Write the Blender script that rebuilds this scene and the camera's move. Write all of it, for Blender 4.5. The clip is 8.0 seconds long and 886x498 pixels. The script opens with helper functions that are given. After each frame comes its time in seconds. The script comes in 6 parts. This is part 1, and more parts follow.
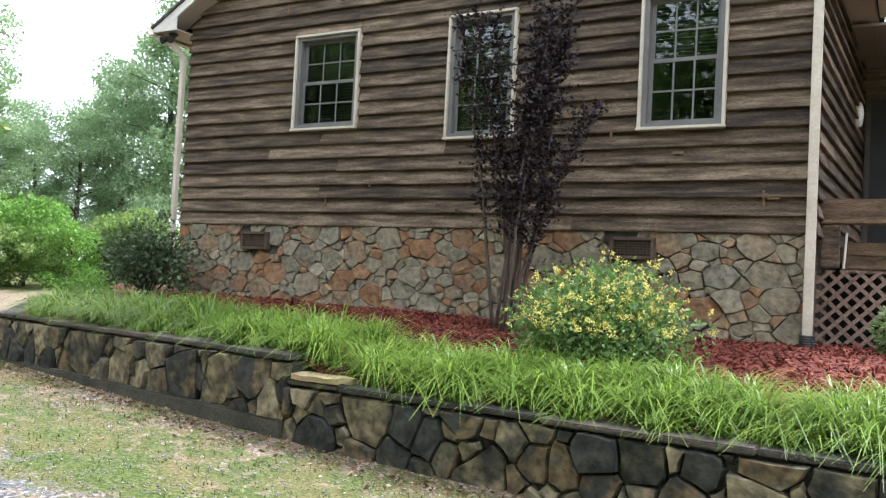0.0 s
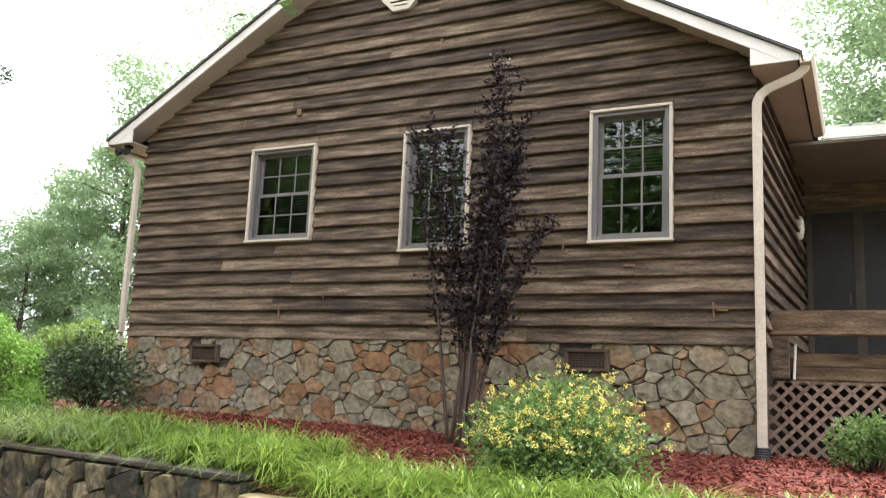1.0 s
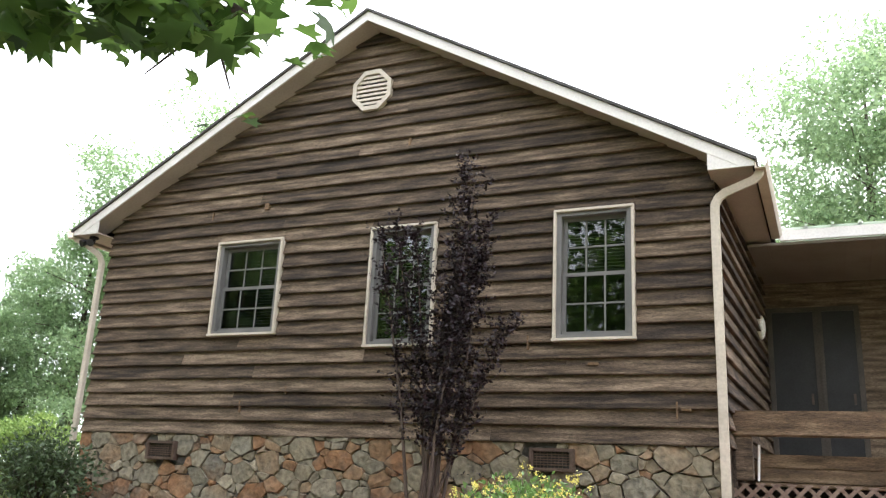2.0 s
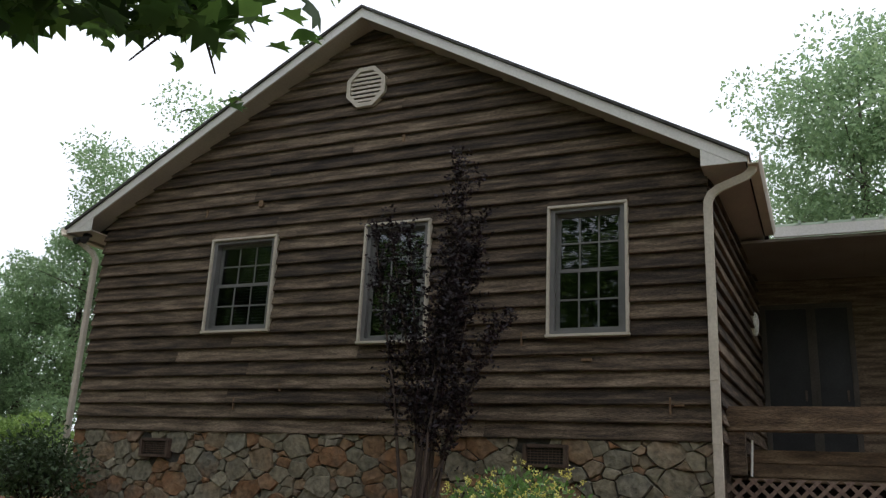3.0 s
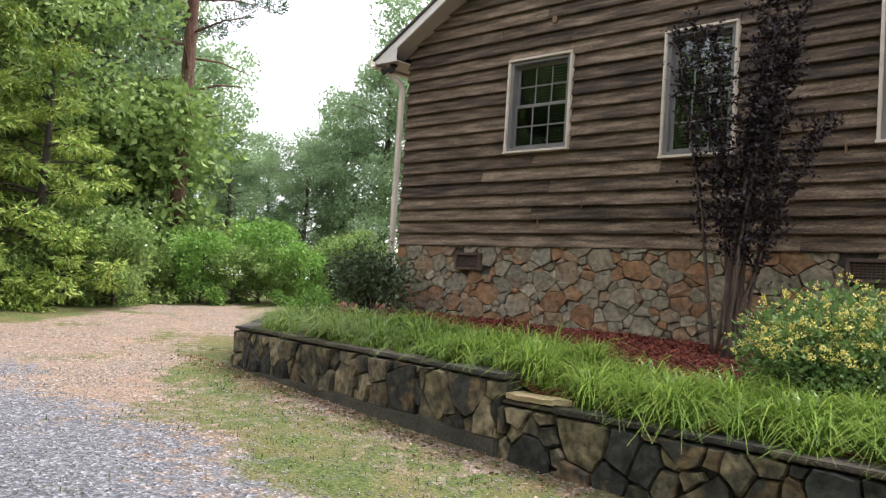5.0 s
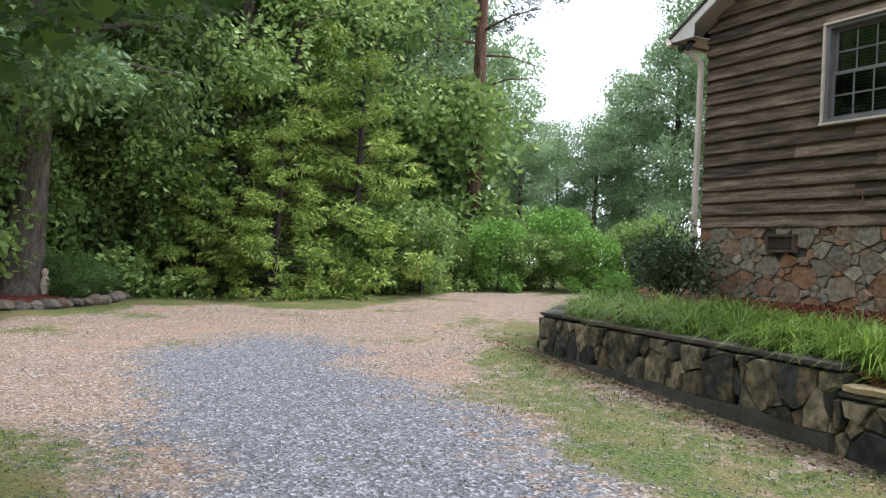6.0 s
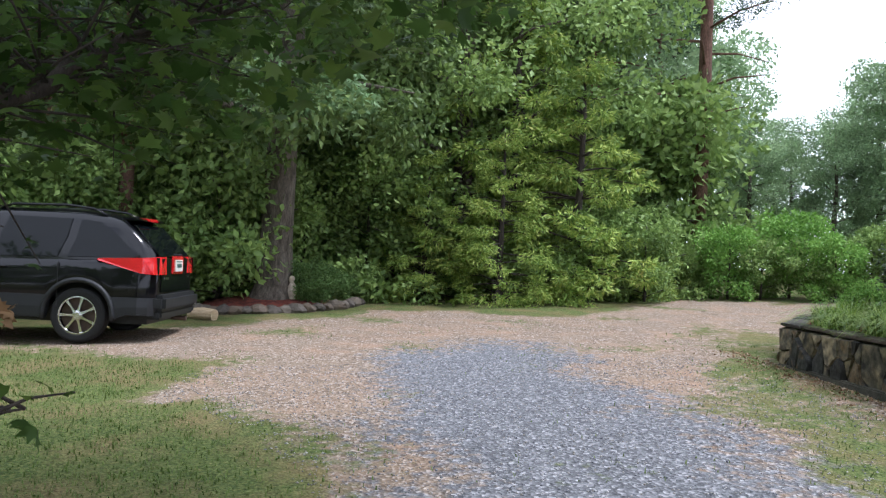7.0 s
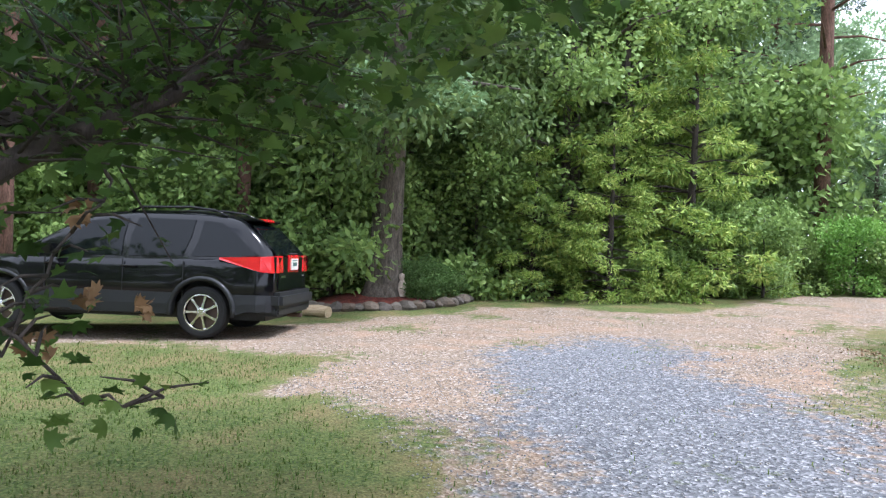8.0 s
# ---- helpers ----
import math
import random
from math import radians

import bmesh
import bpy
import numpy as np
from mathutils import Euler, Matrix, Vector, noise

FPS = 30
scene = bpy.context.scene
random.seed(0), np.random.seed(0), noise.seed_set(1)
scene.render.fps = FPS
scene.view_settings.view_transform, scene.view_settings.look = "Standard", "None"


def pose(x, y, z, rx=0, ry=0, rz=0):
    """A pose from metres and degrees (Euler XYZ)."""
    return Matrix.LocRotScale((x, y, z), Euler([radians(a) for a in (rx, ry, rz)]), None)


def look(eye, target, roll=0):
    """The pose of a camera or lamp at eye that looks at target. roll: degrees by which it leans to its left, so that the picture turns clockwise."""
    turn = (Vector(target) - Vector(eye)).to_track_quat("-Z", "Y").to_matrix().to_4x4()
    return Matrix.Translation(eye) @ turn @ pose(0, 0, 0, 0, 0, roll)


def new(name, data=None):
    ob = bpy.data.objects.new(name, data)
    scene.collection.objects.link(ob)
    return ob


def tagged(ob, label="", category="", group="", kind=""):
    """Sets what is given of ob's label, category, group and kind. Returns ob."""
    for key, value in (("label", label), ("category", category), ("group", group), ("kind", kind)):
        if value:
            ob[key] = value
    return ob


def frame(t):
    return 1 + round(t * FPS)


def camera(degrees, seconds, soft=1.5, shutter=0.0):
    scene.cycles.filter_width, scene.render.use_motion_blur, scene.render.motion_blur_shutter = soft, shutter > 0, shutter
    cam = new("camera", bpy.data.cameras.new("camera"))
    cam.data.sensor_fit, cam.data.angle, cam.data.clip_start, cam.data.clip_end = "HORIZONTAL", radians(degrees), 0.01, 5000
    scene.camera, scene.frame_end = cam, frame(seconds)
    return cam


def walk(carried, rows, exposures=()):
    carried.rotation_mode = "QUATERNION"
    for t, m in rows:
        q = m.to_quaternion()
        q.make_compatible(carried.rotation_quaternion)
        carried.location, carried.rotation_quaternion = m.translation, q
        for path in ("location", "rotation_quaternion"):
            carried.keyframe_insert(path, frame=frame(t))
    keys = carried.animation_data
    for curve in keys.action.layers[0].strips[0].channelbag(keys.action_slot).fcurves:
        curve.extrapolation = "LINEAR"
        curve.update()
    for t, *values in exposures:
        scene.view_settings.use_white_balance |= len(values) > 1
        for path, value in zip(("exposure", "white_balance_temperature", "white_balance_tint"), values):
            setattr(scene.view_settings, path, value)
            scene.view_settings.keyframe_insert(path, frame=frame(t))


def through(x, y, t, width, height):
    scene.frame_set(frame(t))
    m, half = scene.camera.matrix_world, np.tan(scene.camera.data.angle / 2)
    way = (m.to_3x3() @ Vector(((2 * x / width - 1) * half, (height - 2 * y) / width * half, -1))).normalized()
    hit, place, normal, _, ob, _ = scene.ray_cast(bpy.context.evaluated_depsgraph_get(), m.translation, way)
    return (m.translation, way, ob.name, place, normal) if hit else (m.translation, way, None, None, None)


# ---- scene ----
# ---------------------------------------------------------------- camera
cam = camera(55.4, 8.0, soft=1.3)
ROWS = [
    (0.0, (4.836, -8.602, 1.81), (3.852, -6.862, 1.882), 3.0),
    (0.5, (4.856, -8.613, 1.827), (3.902, -6.865, 2.006), 2.8),
    (1.0, (4.828, -8.591, 1.851), (3.94, -6.83, 2.183), 2.6),
    (1.5, (4.839, -8.592, 1.872), (3.991, -6.838, 2.323), 2.7),
    (2.0, (4.871, -8.61, 1.885), (4.062, -6.865, 2.434), 2.9),
    (2.2, (4.87, -8.605, 1.885), (4.079, -6.862, 2.463), 3.0),
    (3.3, (4.896, -8.58, 1.836), (4.083, -6.823, 2.338), 2.5),
    (3.5, (4.887, -8.573, 1.831), (4.051, -6.811, 2.277), 2.5),
    (4.0, (4.867, -8.569, 1.813), (3.944, -6.824, 2.129), 2.7),
    (4.5, (4.839, -8.588, 1.8), (3.711, -6.949, 2.004), 3.3),
    (4.7, (4.825, -8.605, 1.8), (3.594, -7.036, 1.956), 3.6),
    (5.8, (4.7, -8.785, 1.788), (2.993, -7.743, 1.81), 3.1),
    (6.0, (4.695, -8.826, 1.788), (2.92, -7.906, 1.812), 2.8),
    (6.5, (4.701, -8.944, 1.799), (2.814, -8.28, 1.824), 2.7),
    (7.0, (4.721, -8.992, 1.787), (2.771, -8.547, 1.804), 2.6),
    (7.5, (4.735, -9.035, 1.78), (2.755, -8.754, 1.789), 2.3),
    (8.0, (4.73, -9.022, 1.775), (2.739, -8.826, 1.776), 2.0),
]
walk(cam, [(t, look(e, p, r)) for t, e, p, r in ROWS],
     exposures=[(0.0, 1.2, 5850, 12), (1.0, 1.4, 6350, 17), (2.2, 1.25, 6150, 14), (3.3, -0.7, 6050, 12), (3.8, -0.45, 6350, 15), (4.3, 0.45, 6500, 20), (4.8, 0.72, 6350, 19), (5.8, 0.5, 5900, 15), (6.5, 0.4, 5750, 15), (7.0, 0.4, 5650, 15), (8.0, 0.88, 5550, 15)])

# ---------------------------------------------------------------- world and sun
SUN_EL, SUN_AZ = 64.0, 70.0
world = bpy.data.worlds.new("sky")
scene.world = world
world.use_nodes = True
wn, wl = world.node_tree.nodes, world.node_tree.links
bg = wn["Background"]
sky = wn.new("ShaderNodeTexSky")
sky.sky_type, sky.sun_disc = "NISHITA", False
sky.sun_elevation, sky.sun_rotation = radians(SUN_EL), radians(90 - SUN_AZ)
gain = wn.new("ShaderNodeVectorMath")
gain.operation = "SCALE"
gain.inputs["Scale"].default_value = 0.12
wl.new(sky.outputs[0], gain.inputs[0])
cloud = wn.new("ShaderNodeTexNoise")
cloud.inputs["Scale"].default_value, cloud.inputs["Detail"].default_value = 1.7, 6
cover = wn.new("ShaderNodeValToRGB")
cover.color_ramp.elements[0].position, cover.color_ramp.elements[1].position = 0.28, 0.42
wl.new(cloud.outputs["Fac"], cover.inputs[0])
mixw = wn.new("ShaderNodeMix")
mixw.data_type = "RGBA"
mixw.inputs["B"].default_value = (1.55, 1.58, 1.62, 1)
wl.new(cover.outputs[0], mixw.inputs["Factor"])
wl.new(gain.outputs[0], mixw.inputs["A"])
wl.new(mixw.outputs["Result"], bg.inputs["Color"])
bg.inputs["Strength"].default_value = 1.0
sun_data = bpy.data.lights.new("sun", "SUN")
sun_data.energy, sun_data.angle, sun_data.color = 3.8, radians(11), (1.0, 0.96, 0.9)
sun = new("sun", sun_data)
a, e = radians(SUN_AZ), radians(SUN_EL)
sun.matrix_world = look((math.cos(a) * math.cos(e) * 40, math.sin(a) * math.cos(e) * 40, math.sin(e) * 40), (0, 0, 0))

# ---------------------------------------------------------------- helpers
rng = random.Random(7)


def part(name, bm, material, parent=None, label="", smooth=False):
    me = bpy.data.meshes.new(name)
    bm.to_mesh(me)
    bm.free()
    return hang(name, me, material, parent, label, smooth)


def hang(name, me, material, parent=None, label="", smooth=False):
    if material and not me.materials:
        me.materials.append(material)
    if smooth:
        me.shade_smooth()
    ob = new(name, me)
    if parent:
        ob.parent = parent
    if label:
        ob["label"] = label
    return ob


def raw(verts, faces):
    me = bpy.data.meshes.new("raw")
    me.from_pydata(verts, [], faces)
    me.update()
    return me


def box(bm, x0, x1, y0, y1, z0, z1, bevel=0.0):
    vs = [bm.verts.new(p) for p in ((x0, y0, z0), (x1, y0, z0), (x1, y1, z0), (x0, y1, z0), (x0, y0, z1), (x1, y0, z1), (x1, y1, z1), (x0, y1, z1))]
    fs = [bm.faces.new([vs[i] for i in f]) for f in ((3, 2, 1, 0), (4, 5, 6, 7), (0, 1, 5, 4), (1, 2, 6, 5), (2, 3, 7, 6), (3, 0, 4, 7))]
    if bevel:
        es = list({ed for f in fs for ed in f.edges})
        bmesh.ops.bevel(bm, geom=es, offset=bevel, segments=2, affect="EDGES")
    return vs


def abox(*args, bevel=0.0):
    bm = bmesh.new()
    box(bm, *args, bevel=bevel)
    return bm


def tube(bm, pts, radii, n=8, caps=True):
    pts = [Vector(p) for p in pts]
    rings = []
    side = None
    for i, p in enumerate(pts):
        d = (pts[min(i + 1, len(pts) - 1)] - pts[max(i - 1, 0)]).normalized()
        if side is None:
            side = d.orthogonal().normalized()
        side = (side - d * side.dot(d)).normalized()
        up = d.cross(side)
        rings.append([bm.verts.new(p + (side * math.cos(k * math.tau / n) + up * math.sin(k * math.tau / n)) * radii[i]) for k in range(n)])
    for r0, r1 in zip(rings, rings[1:]):
        for k in range(n):
            bm.faces.new((r0[k], r0[(k + 1) % n], r1[(k + 1) % n], r1[k]))
    if caps:
        bm.faces.new(rings[0][::-1])
        bm.faces.new(rings[-1])


def prism(bm, outline, y0, y1):
    """Extrudes an outline of (x, z) between y0 and y1."""
    a = [bm.verts.new((x, y0, z)) for x, z in outline]
    b = [bm.verts.new((x, y1, z)) for x, z in outline]
    bm.faces.new(a)
    bm.faces.new(b[::-1])
    n = len(a)
    for i in range(n):
        bm.faces.new((a[i], b[i], b[(i + 1) % n], a[(i + 1) % n]))
    bmesh.ops.recalc_face_normals(bm, faces=bm.faces)


def empty(name, label, category, m=None, group="", kind=""):
    ob = new(name)
    ob.empty_display_size = 0.1
    if m is not None:
        ob.matrix_world = m
    return tagged(ob, label, category, group, kind)


# ---------------------------------------------------------------- materials
def material(name, colors, rough=0.8, scale=4.0, stretch=(1, 1, 1), bump=0.3, fine=40.0, metal=0.0, spread=0.25, per_object=0.0, spec=0.4, island=0.0, positions=None):
    """A base of several colours laid out by coarse noise, broken by fine noise, with relief."""
    m = bpy.data.materials.new(name)
    m.use_nodes = True
    nt = m.node_tree
    n, l = nt.nodes, nt.links
    b = n["Principled BSDF"]
    b.inputs["Roughness"].default_value, b.inputs["Metallic"].default_value = rough, metal
    b.inputs["Specular IOR Level"].default_value = spec
    co = n.new("ShaderNodeTexCoord")
    mp = n.new("ShaderNodeMapping")
    mp.inputs["Scale"].default_value = stretch
    l.new(co.outputs["Object"], mp.inputs[0])
    big = n.new("ShaderNodeTexNoise")
    big.inputs["Scale"].default_value, big.inputs["Detail"].default_value = scale, 5
    l.new(mp.outputs[0], big.inputs["Vector"])
    val = big.outputs["Fac"]
    if per_object or island:
        src = n.new("ShaderNodeObjectInfo") if per_object else n.new("ShaderNodeNewGeometry")
        out = src.outputs["Random"] if per_object else src.outputs["Random Per Island"]
        w = n.new("ShaderNodeMath")
        w.operation = "MULTIPLY"
        w.inputs[1].default_value = per_object or island
        l.new(out, w.inputs[0])
        w2 = n.new("ShaderNodeMath")
        w2.operation = "MULTIPLY_ADD"
        w2.inputs[1].default_value = 1 - (per_object or island)
        l.new(val, w2.inputs[0])
        l.new(w.outputs[0], w2.inputs[2])
        val = w2.outputs[0]
        if per_object:
            off = n.new("ShaderNodeVectorMath")
            off.operation = "SCALE"
            off.inputs[0].default_value = (31, 17, 23)
            l.new(out, off.inputs["Scale"])
            l.new(off.outputs[0], mp.inputs["Location"])
    ramp = n.new("ShaderNodeValToRGB")
    el = ramp.color_ramp.elements
    k = len(colors)
    lo, hi = (0.0, 1.0) if (per_object or island) > 0.5 else (0.32, 0.68)
    for i, c in enumerate(colors):
        p = positions[i] if positions else lo + (hi - lo) * i / max(1, k - 1)
        if i < 2:
            el[i].position, el[i].color = p, (*c, 1)
        else:
            el.new(p).color = (*c, 1)
    l.new(val, ramp.inputs[0])
    small = n.new("ShaderNodeTexNoise")
    small.inputs["Scale"].default_value, small.inputs["Detail"].default_value = fine, 6
    l.new(mp.outputs[0], small.inputs["Vector"])
    vary = n.new("ShaderNodeMapRange")
    vary.inputs["From Min"].default_value, vary.inputs["From Max"].default_value = 0.3, 0.7
    vary.inputs["To Min"].default_value, vary.inputs["To Max"].default_value = 1 - spread, 1 + spread
    l.new(small.outputs["Fac"], vary.inputs[0])
    mul = n.new("ShaderNodeVectorMath")
    mul.operation = "SCALE"
    l.new(ramp.outputs[0], mul.inputs[0])
    l.new(vary.outputs[0], mul.inputs["Scale"])
    l.new(mul.outputs[0], b.inputs["Base Color"])
    if bump:
        bp = n.new("ShaderNodeBump")
        bp.inputs["Strength"].default_value, bp.inputs["Distance"].default_value = bump, 0.02
        l.new(small.outputs["Fac"], bp.inputs["Height"])
        l.new(bp.outputs[0], b.inputs["Normal"])
    return m


def leafy(name, colors, rough=0.55, through=0.35):
    """Leaves: two-sided, a little light passes through, each leaf its own shade."""
    m = material(name, colors, rough, 0.6, bump=0, fine=9, spread=0.18, island=0.6, spec=0.3)
    n, l = m.node_tree.nodes, m.node_tree.links
    b = n["Principled BSDF"]
    t = n.new("ShaderNodeBsdfTranslucent")
    l.new(b.inputs["Base Color"].links[0].from_socket, t.inputs["Color"])
    mx = n.new("ShaderNodeMixShader")
    mx.inputs[0].default_value = through
    l.new(b.outputs[0], mx.inputs[1])
    l.new(t.outputs[0], mx.inputs[2])
    l.new(mx.outputs[0], n["Material Output"].inputs["Surface"])
    return m


def glassy(name, tint, gloss=0.06):
    m = bpy.data.materials.new(name)
    m.use_nodes = True
    n, l = m.node_tree.nodes, m.node_tree.links
    n.remove(n["Principled BSDF"])
    tr = n.new("ShaderNodeBsdfTransparent")
    tr.inputs[0].default_value = (*tint, 1)
    gl = n.new("ShaderNodeBsdfGlossy")
    gl.inputs["Roughness"].default_value = 0.02
    fr = n.new("ShaderNodeFresnel")
    fr.inputs["IOR"].default_value = 1.55
    ad = n.new("ShaderNodeMath")
    ad.inputs[1].default_value = gloss
    l.new(fr.outputs[0], ad.inputs[0])
    mx = n.new("ShaderNodeMixShader")
    l.new(ad.outputs[0], mx.inputs[0])
    l.new(tr.outputs[0], mx.inputs[1])
    l.new(gl.outputs[0], mx.inputs[2])
    l.new(mx.outputs[0], n["Material Output"].inputs["Surface"])
    return m


SIDING = material("weathered_siding", [(0.024, 0.0168, 0.0115), (0.066, 0.046, 0.03), (0.13, 0.093, 0.06), (0.23, 0.17, 0.115)], 0.8, 2.2, (0.9, 6, 9), 0.7, 26, spread=0.62, per_object=0.2)
PATCH = material("bare_wood_scars", [(0.13, 0.08, 0.042), (0.21, 0.135, 0.075)], 0.8, 6, bump=0.2)
STONE = material("field_stone", [(0.07, 0.073, 0.066), (0.16, 0.148, 0.112), (0.225, 0.193, 0.13), (0.17, 0.158, 0.118), (0.27, 0.235, 0.165), (0.2, 0.178, 0.125), (0.24, 0.165, 0.098), (0.225, 0.118, 0.056), (0.165, 0.152, 0.118), (0.08, 0.09, 0.09)], 0.85, 3.5, (1, 1, 1), 1.0, 16, spread=0.4, per_object=0.72)
WALLSTONE = material("mossy_wall_stone", [(0.03, 0.029, 0.025), (0.08, 0.071, 0.05), (0.17, 0.138, 0.085), (0.26, 0.212, 0.135), (0.095, 0.087, 0.066), (0.15, 0.104, 0.056), (0.04, 0.04, 0.036)], 0.8, 5, (1, 1, 1), 1.0, 13, spread=0.65, per_object=0.5)
MORTAR = material("grey_mortar", [(0.05, 0.046, 0.039), (0.095, 0.088, 0.075)], 0.95, 8, bump=0.5)
DARKMORTAR = material("dark_mortar", [(0.03, 0.03, 0.027), (0.06, 0.057, 0.05)], 0.95, 8, bump=0.5)
CAPSTONE = material("dark_slate_capping", [(0.035, 0.0301, 0.028), (0.07, 0.0595, 0.056), (0.091, 0.07, 0.0595)], 0.8, 5, bump=0.6, per_object=0.4)
CONCRETE = material("old_concrete", [(0.05, 0.0475, 0.0368), (0.1, 0.0921, 0.0704)], 0.9, 3, bump=0.5)
SLAB = material("pale_split_rock", [(0.42, 0.31, 0.18), (0.55, 0.43, 0.28)], 0.85, 5, (1, 4, 8), 0.5)
TRIM = material("cream_trim_paint", [(0.46, 0.41, 0.33), (0.56, 0.5, 0.41)], 0.5, 2.5, bump=0.1, spread=0.1)
VINYL = material("grey_window_vinyl", [(0.12, 0.118, 0.112), (0.165, 0.16, 0.152)], 0.45, 3, bump=0.03, spread=0.06)
# door trim made dark brown to carry the porch's deep shade
DIMTRIM = material("shade_darkened_door_trim", [(0.05, 0.04, 0.032), (0.08, 0.066, 0.052)], 0.6, 3, bump=0.05)
WHITE = material("white_fascia_paint", [(0.62, 0.6, 0.56), (0.72, 0.7, 0.66)], 0.45, 2, bump=0.05, spread=0.08)
SOFFIT = material("beige_soffit_vinyl", [(0.36, 0.31, 0.26), (0.43, 0.37, 0.31)], 0.5, 2, bump=0.05, spread=0.08)
# the soffit colour again, with the porch's shade put into it
PORCHTOP = material("shade_darkened_soffit", [(0.19, 0.16, 0.135), (0.24, 0.205, 0.175)], 0.5, 2, bump=0.05, spread=0.08)
SHINGLE = material("charcoal_shingles", [(0.05, 0.048, 0.046), (0.1, 0.095, 0.09)], 0.9, 6, bump=0.6)
METALROOF = material("pale_green_metal_roof", [(0.45, 0.52, 0.43), (0.55, 0.6, 0.52)], 0.35, 2, bump=0.02, metal=0.3, spread=0.06)
VENT = material("brown_vent_metal", [(0.07, 0.045, 0.033), (0.11, 0.075, 0.055)], 0.6, 6, bump=0.1)
BLACK = material("black_plastic_and_dark", [(0.012, 0.012, 0.013), (0.022, 0.022, 0.023)], 0.5, 4, bump=0.1)
# the room's dimness is put into this dark grey
DARKROOM = material("unlit_room_tone", [(0.1, 0.095, 0.09), (0.14, 0.13, 0.12)], 0.9, 1, bump=0)
BLIND = material("ivory_blinds", [(0.5, 0.48, 0.43), (0.56, 0.54, 0.49)], 0.5, 3, bump=0)
GLASS = glassy("window_glass", (0.42, 0.46, 0.48), 0.03)
RAILWOOD = material("weathered_rail_timber", [(0.055, 0.035, 0.02), (0.115, 0.075, 0.042), (0.2, 0.14, 0.085)], 0.8, 2, (1.2, 5, 8), 0.5, 22, spread=0.45)
LATTICE = material("brown_lattice_strips", [(0.15, 0.1, 0.078), (0.21, 0.15, 0.115)], 0.75, 4, bump=0.2, per_object=0.4)
LAMPWHITE = material("frosted_lamp_glass", [(0.68, 0.66, 0.6), (0.75, 0.73, 0.68)], 0.3, 3, bump=0)

# ---------------------------------------------------------------- ground
def G(x, y):
    x = max(-26.0, min(12.0, x))
    y = max(-22.0, min(14.0, y))
    return 0.737 - 0.019 * x + 0.042 * y


def inside(poly, x, y):
    c = False
    for (x0, y0), (x1, y1) in zip(poly, poly[1:] + poly[:1]):
        if (y0 > y) != (y1 > y) and x < (x1 - x0) * (y - y0) / (y1 - y0) + x0:
            c = not c
    return c


def edge(poly, x, y):
    """Signed distance to a polygon's outline, positive inside."""
    d = 1e9
    for (x0, y0), (x1, y1) in zip(poly, poly[1:] + poly[:1]):
        dx, dy = x1 - x0, y1 - y0
        t = max(0, min(1, ((x - x0) * dx + (y - y0) * dy) / (dx * dx + dy * dy)))
        d = min(d, math.hypot(x - x0 - t * dx, y - y0 - t * dy))
    return d if inside(poly, x, y) else -d


WALL_S, WALL_E = Vector((0.78, -3.62)), Vector((-4.05, -2.8))
WU = (WALL_E - WALL_S).normalized()
LU = Vector((0.9975, -0.07)).normalized()
WALL_R = WALL_S + LU * 7.2
BACK = Vector((-0.75, 0.66)).normalized()
LANE = [(-6.4, -5.85), (-6.1, -5.35), (-4.3, -5.6), (-2.2, -5.6), (-0.65, -5.5), (0.75, -5.9), (4, -7.0), (9, -8.6), (9, -11.3), (4.5, -9.6), (0.06, -7.7), (-0.95, -7.5), (-2.45, -7.4), (-4.77, -7.16), (-5.3, -7.0)]
LAWN = [(-7.1, -12.7), (-6.7, -11.4), (-5.8, -10.06), (-5.05, -9.3), (-4.45, -9.2), (-4.0, -9.5), (-3.4, -9.8), (-2.9, -9.2), (-2.2, -8.95), (-1.3, -8.7), (0, -8.7), (2, -9.4), (4.2, -10.7), (7, -11.8), (9, -18), (-7, -18)]
STRIP = [(-7.9, -0.94), (-5.4, -2.94), (-2.5, -4.75), (-1, -4.95), (0, -5.35), (1, -5.5), (4, -6.3), (8, -7.2), (8.5, -6), (7.8, -4.2), (0.78, -3.6), (-4.05, -2.8), (-6, -1.2)]
FARGRASS = [(-40, -30), (-40, 30), (4, 30), (-4, 8), (-11.5, 4.4), (-13.3, 0.5), (-11, -1.74), (-9.8, -3.4), (-10.4, -4.26), (-11.1, -4.9), (-11.6, -6.75), (-10.4, -7.3), (-10.1, -8.7), (-9.3, -9.7), (-8.9, -11), (-9.5, -14), (-9, -30)]


def along(s, q):
    """A place s metres from the wall's step, negative along the upper wall, and q metres behind its face."""
    c = WALL_S + (LU * s if s > 0 else -WU * s)
    return c + (Vector((0.07, 0.9975)) if s > 0 else Vector((0.167, 0.986))) * q


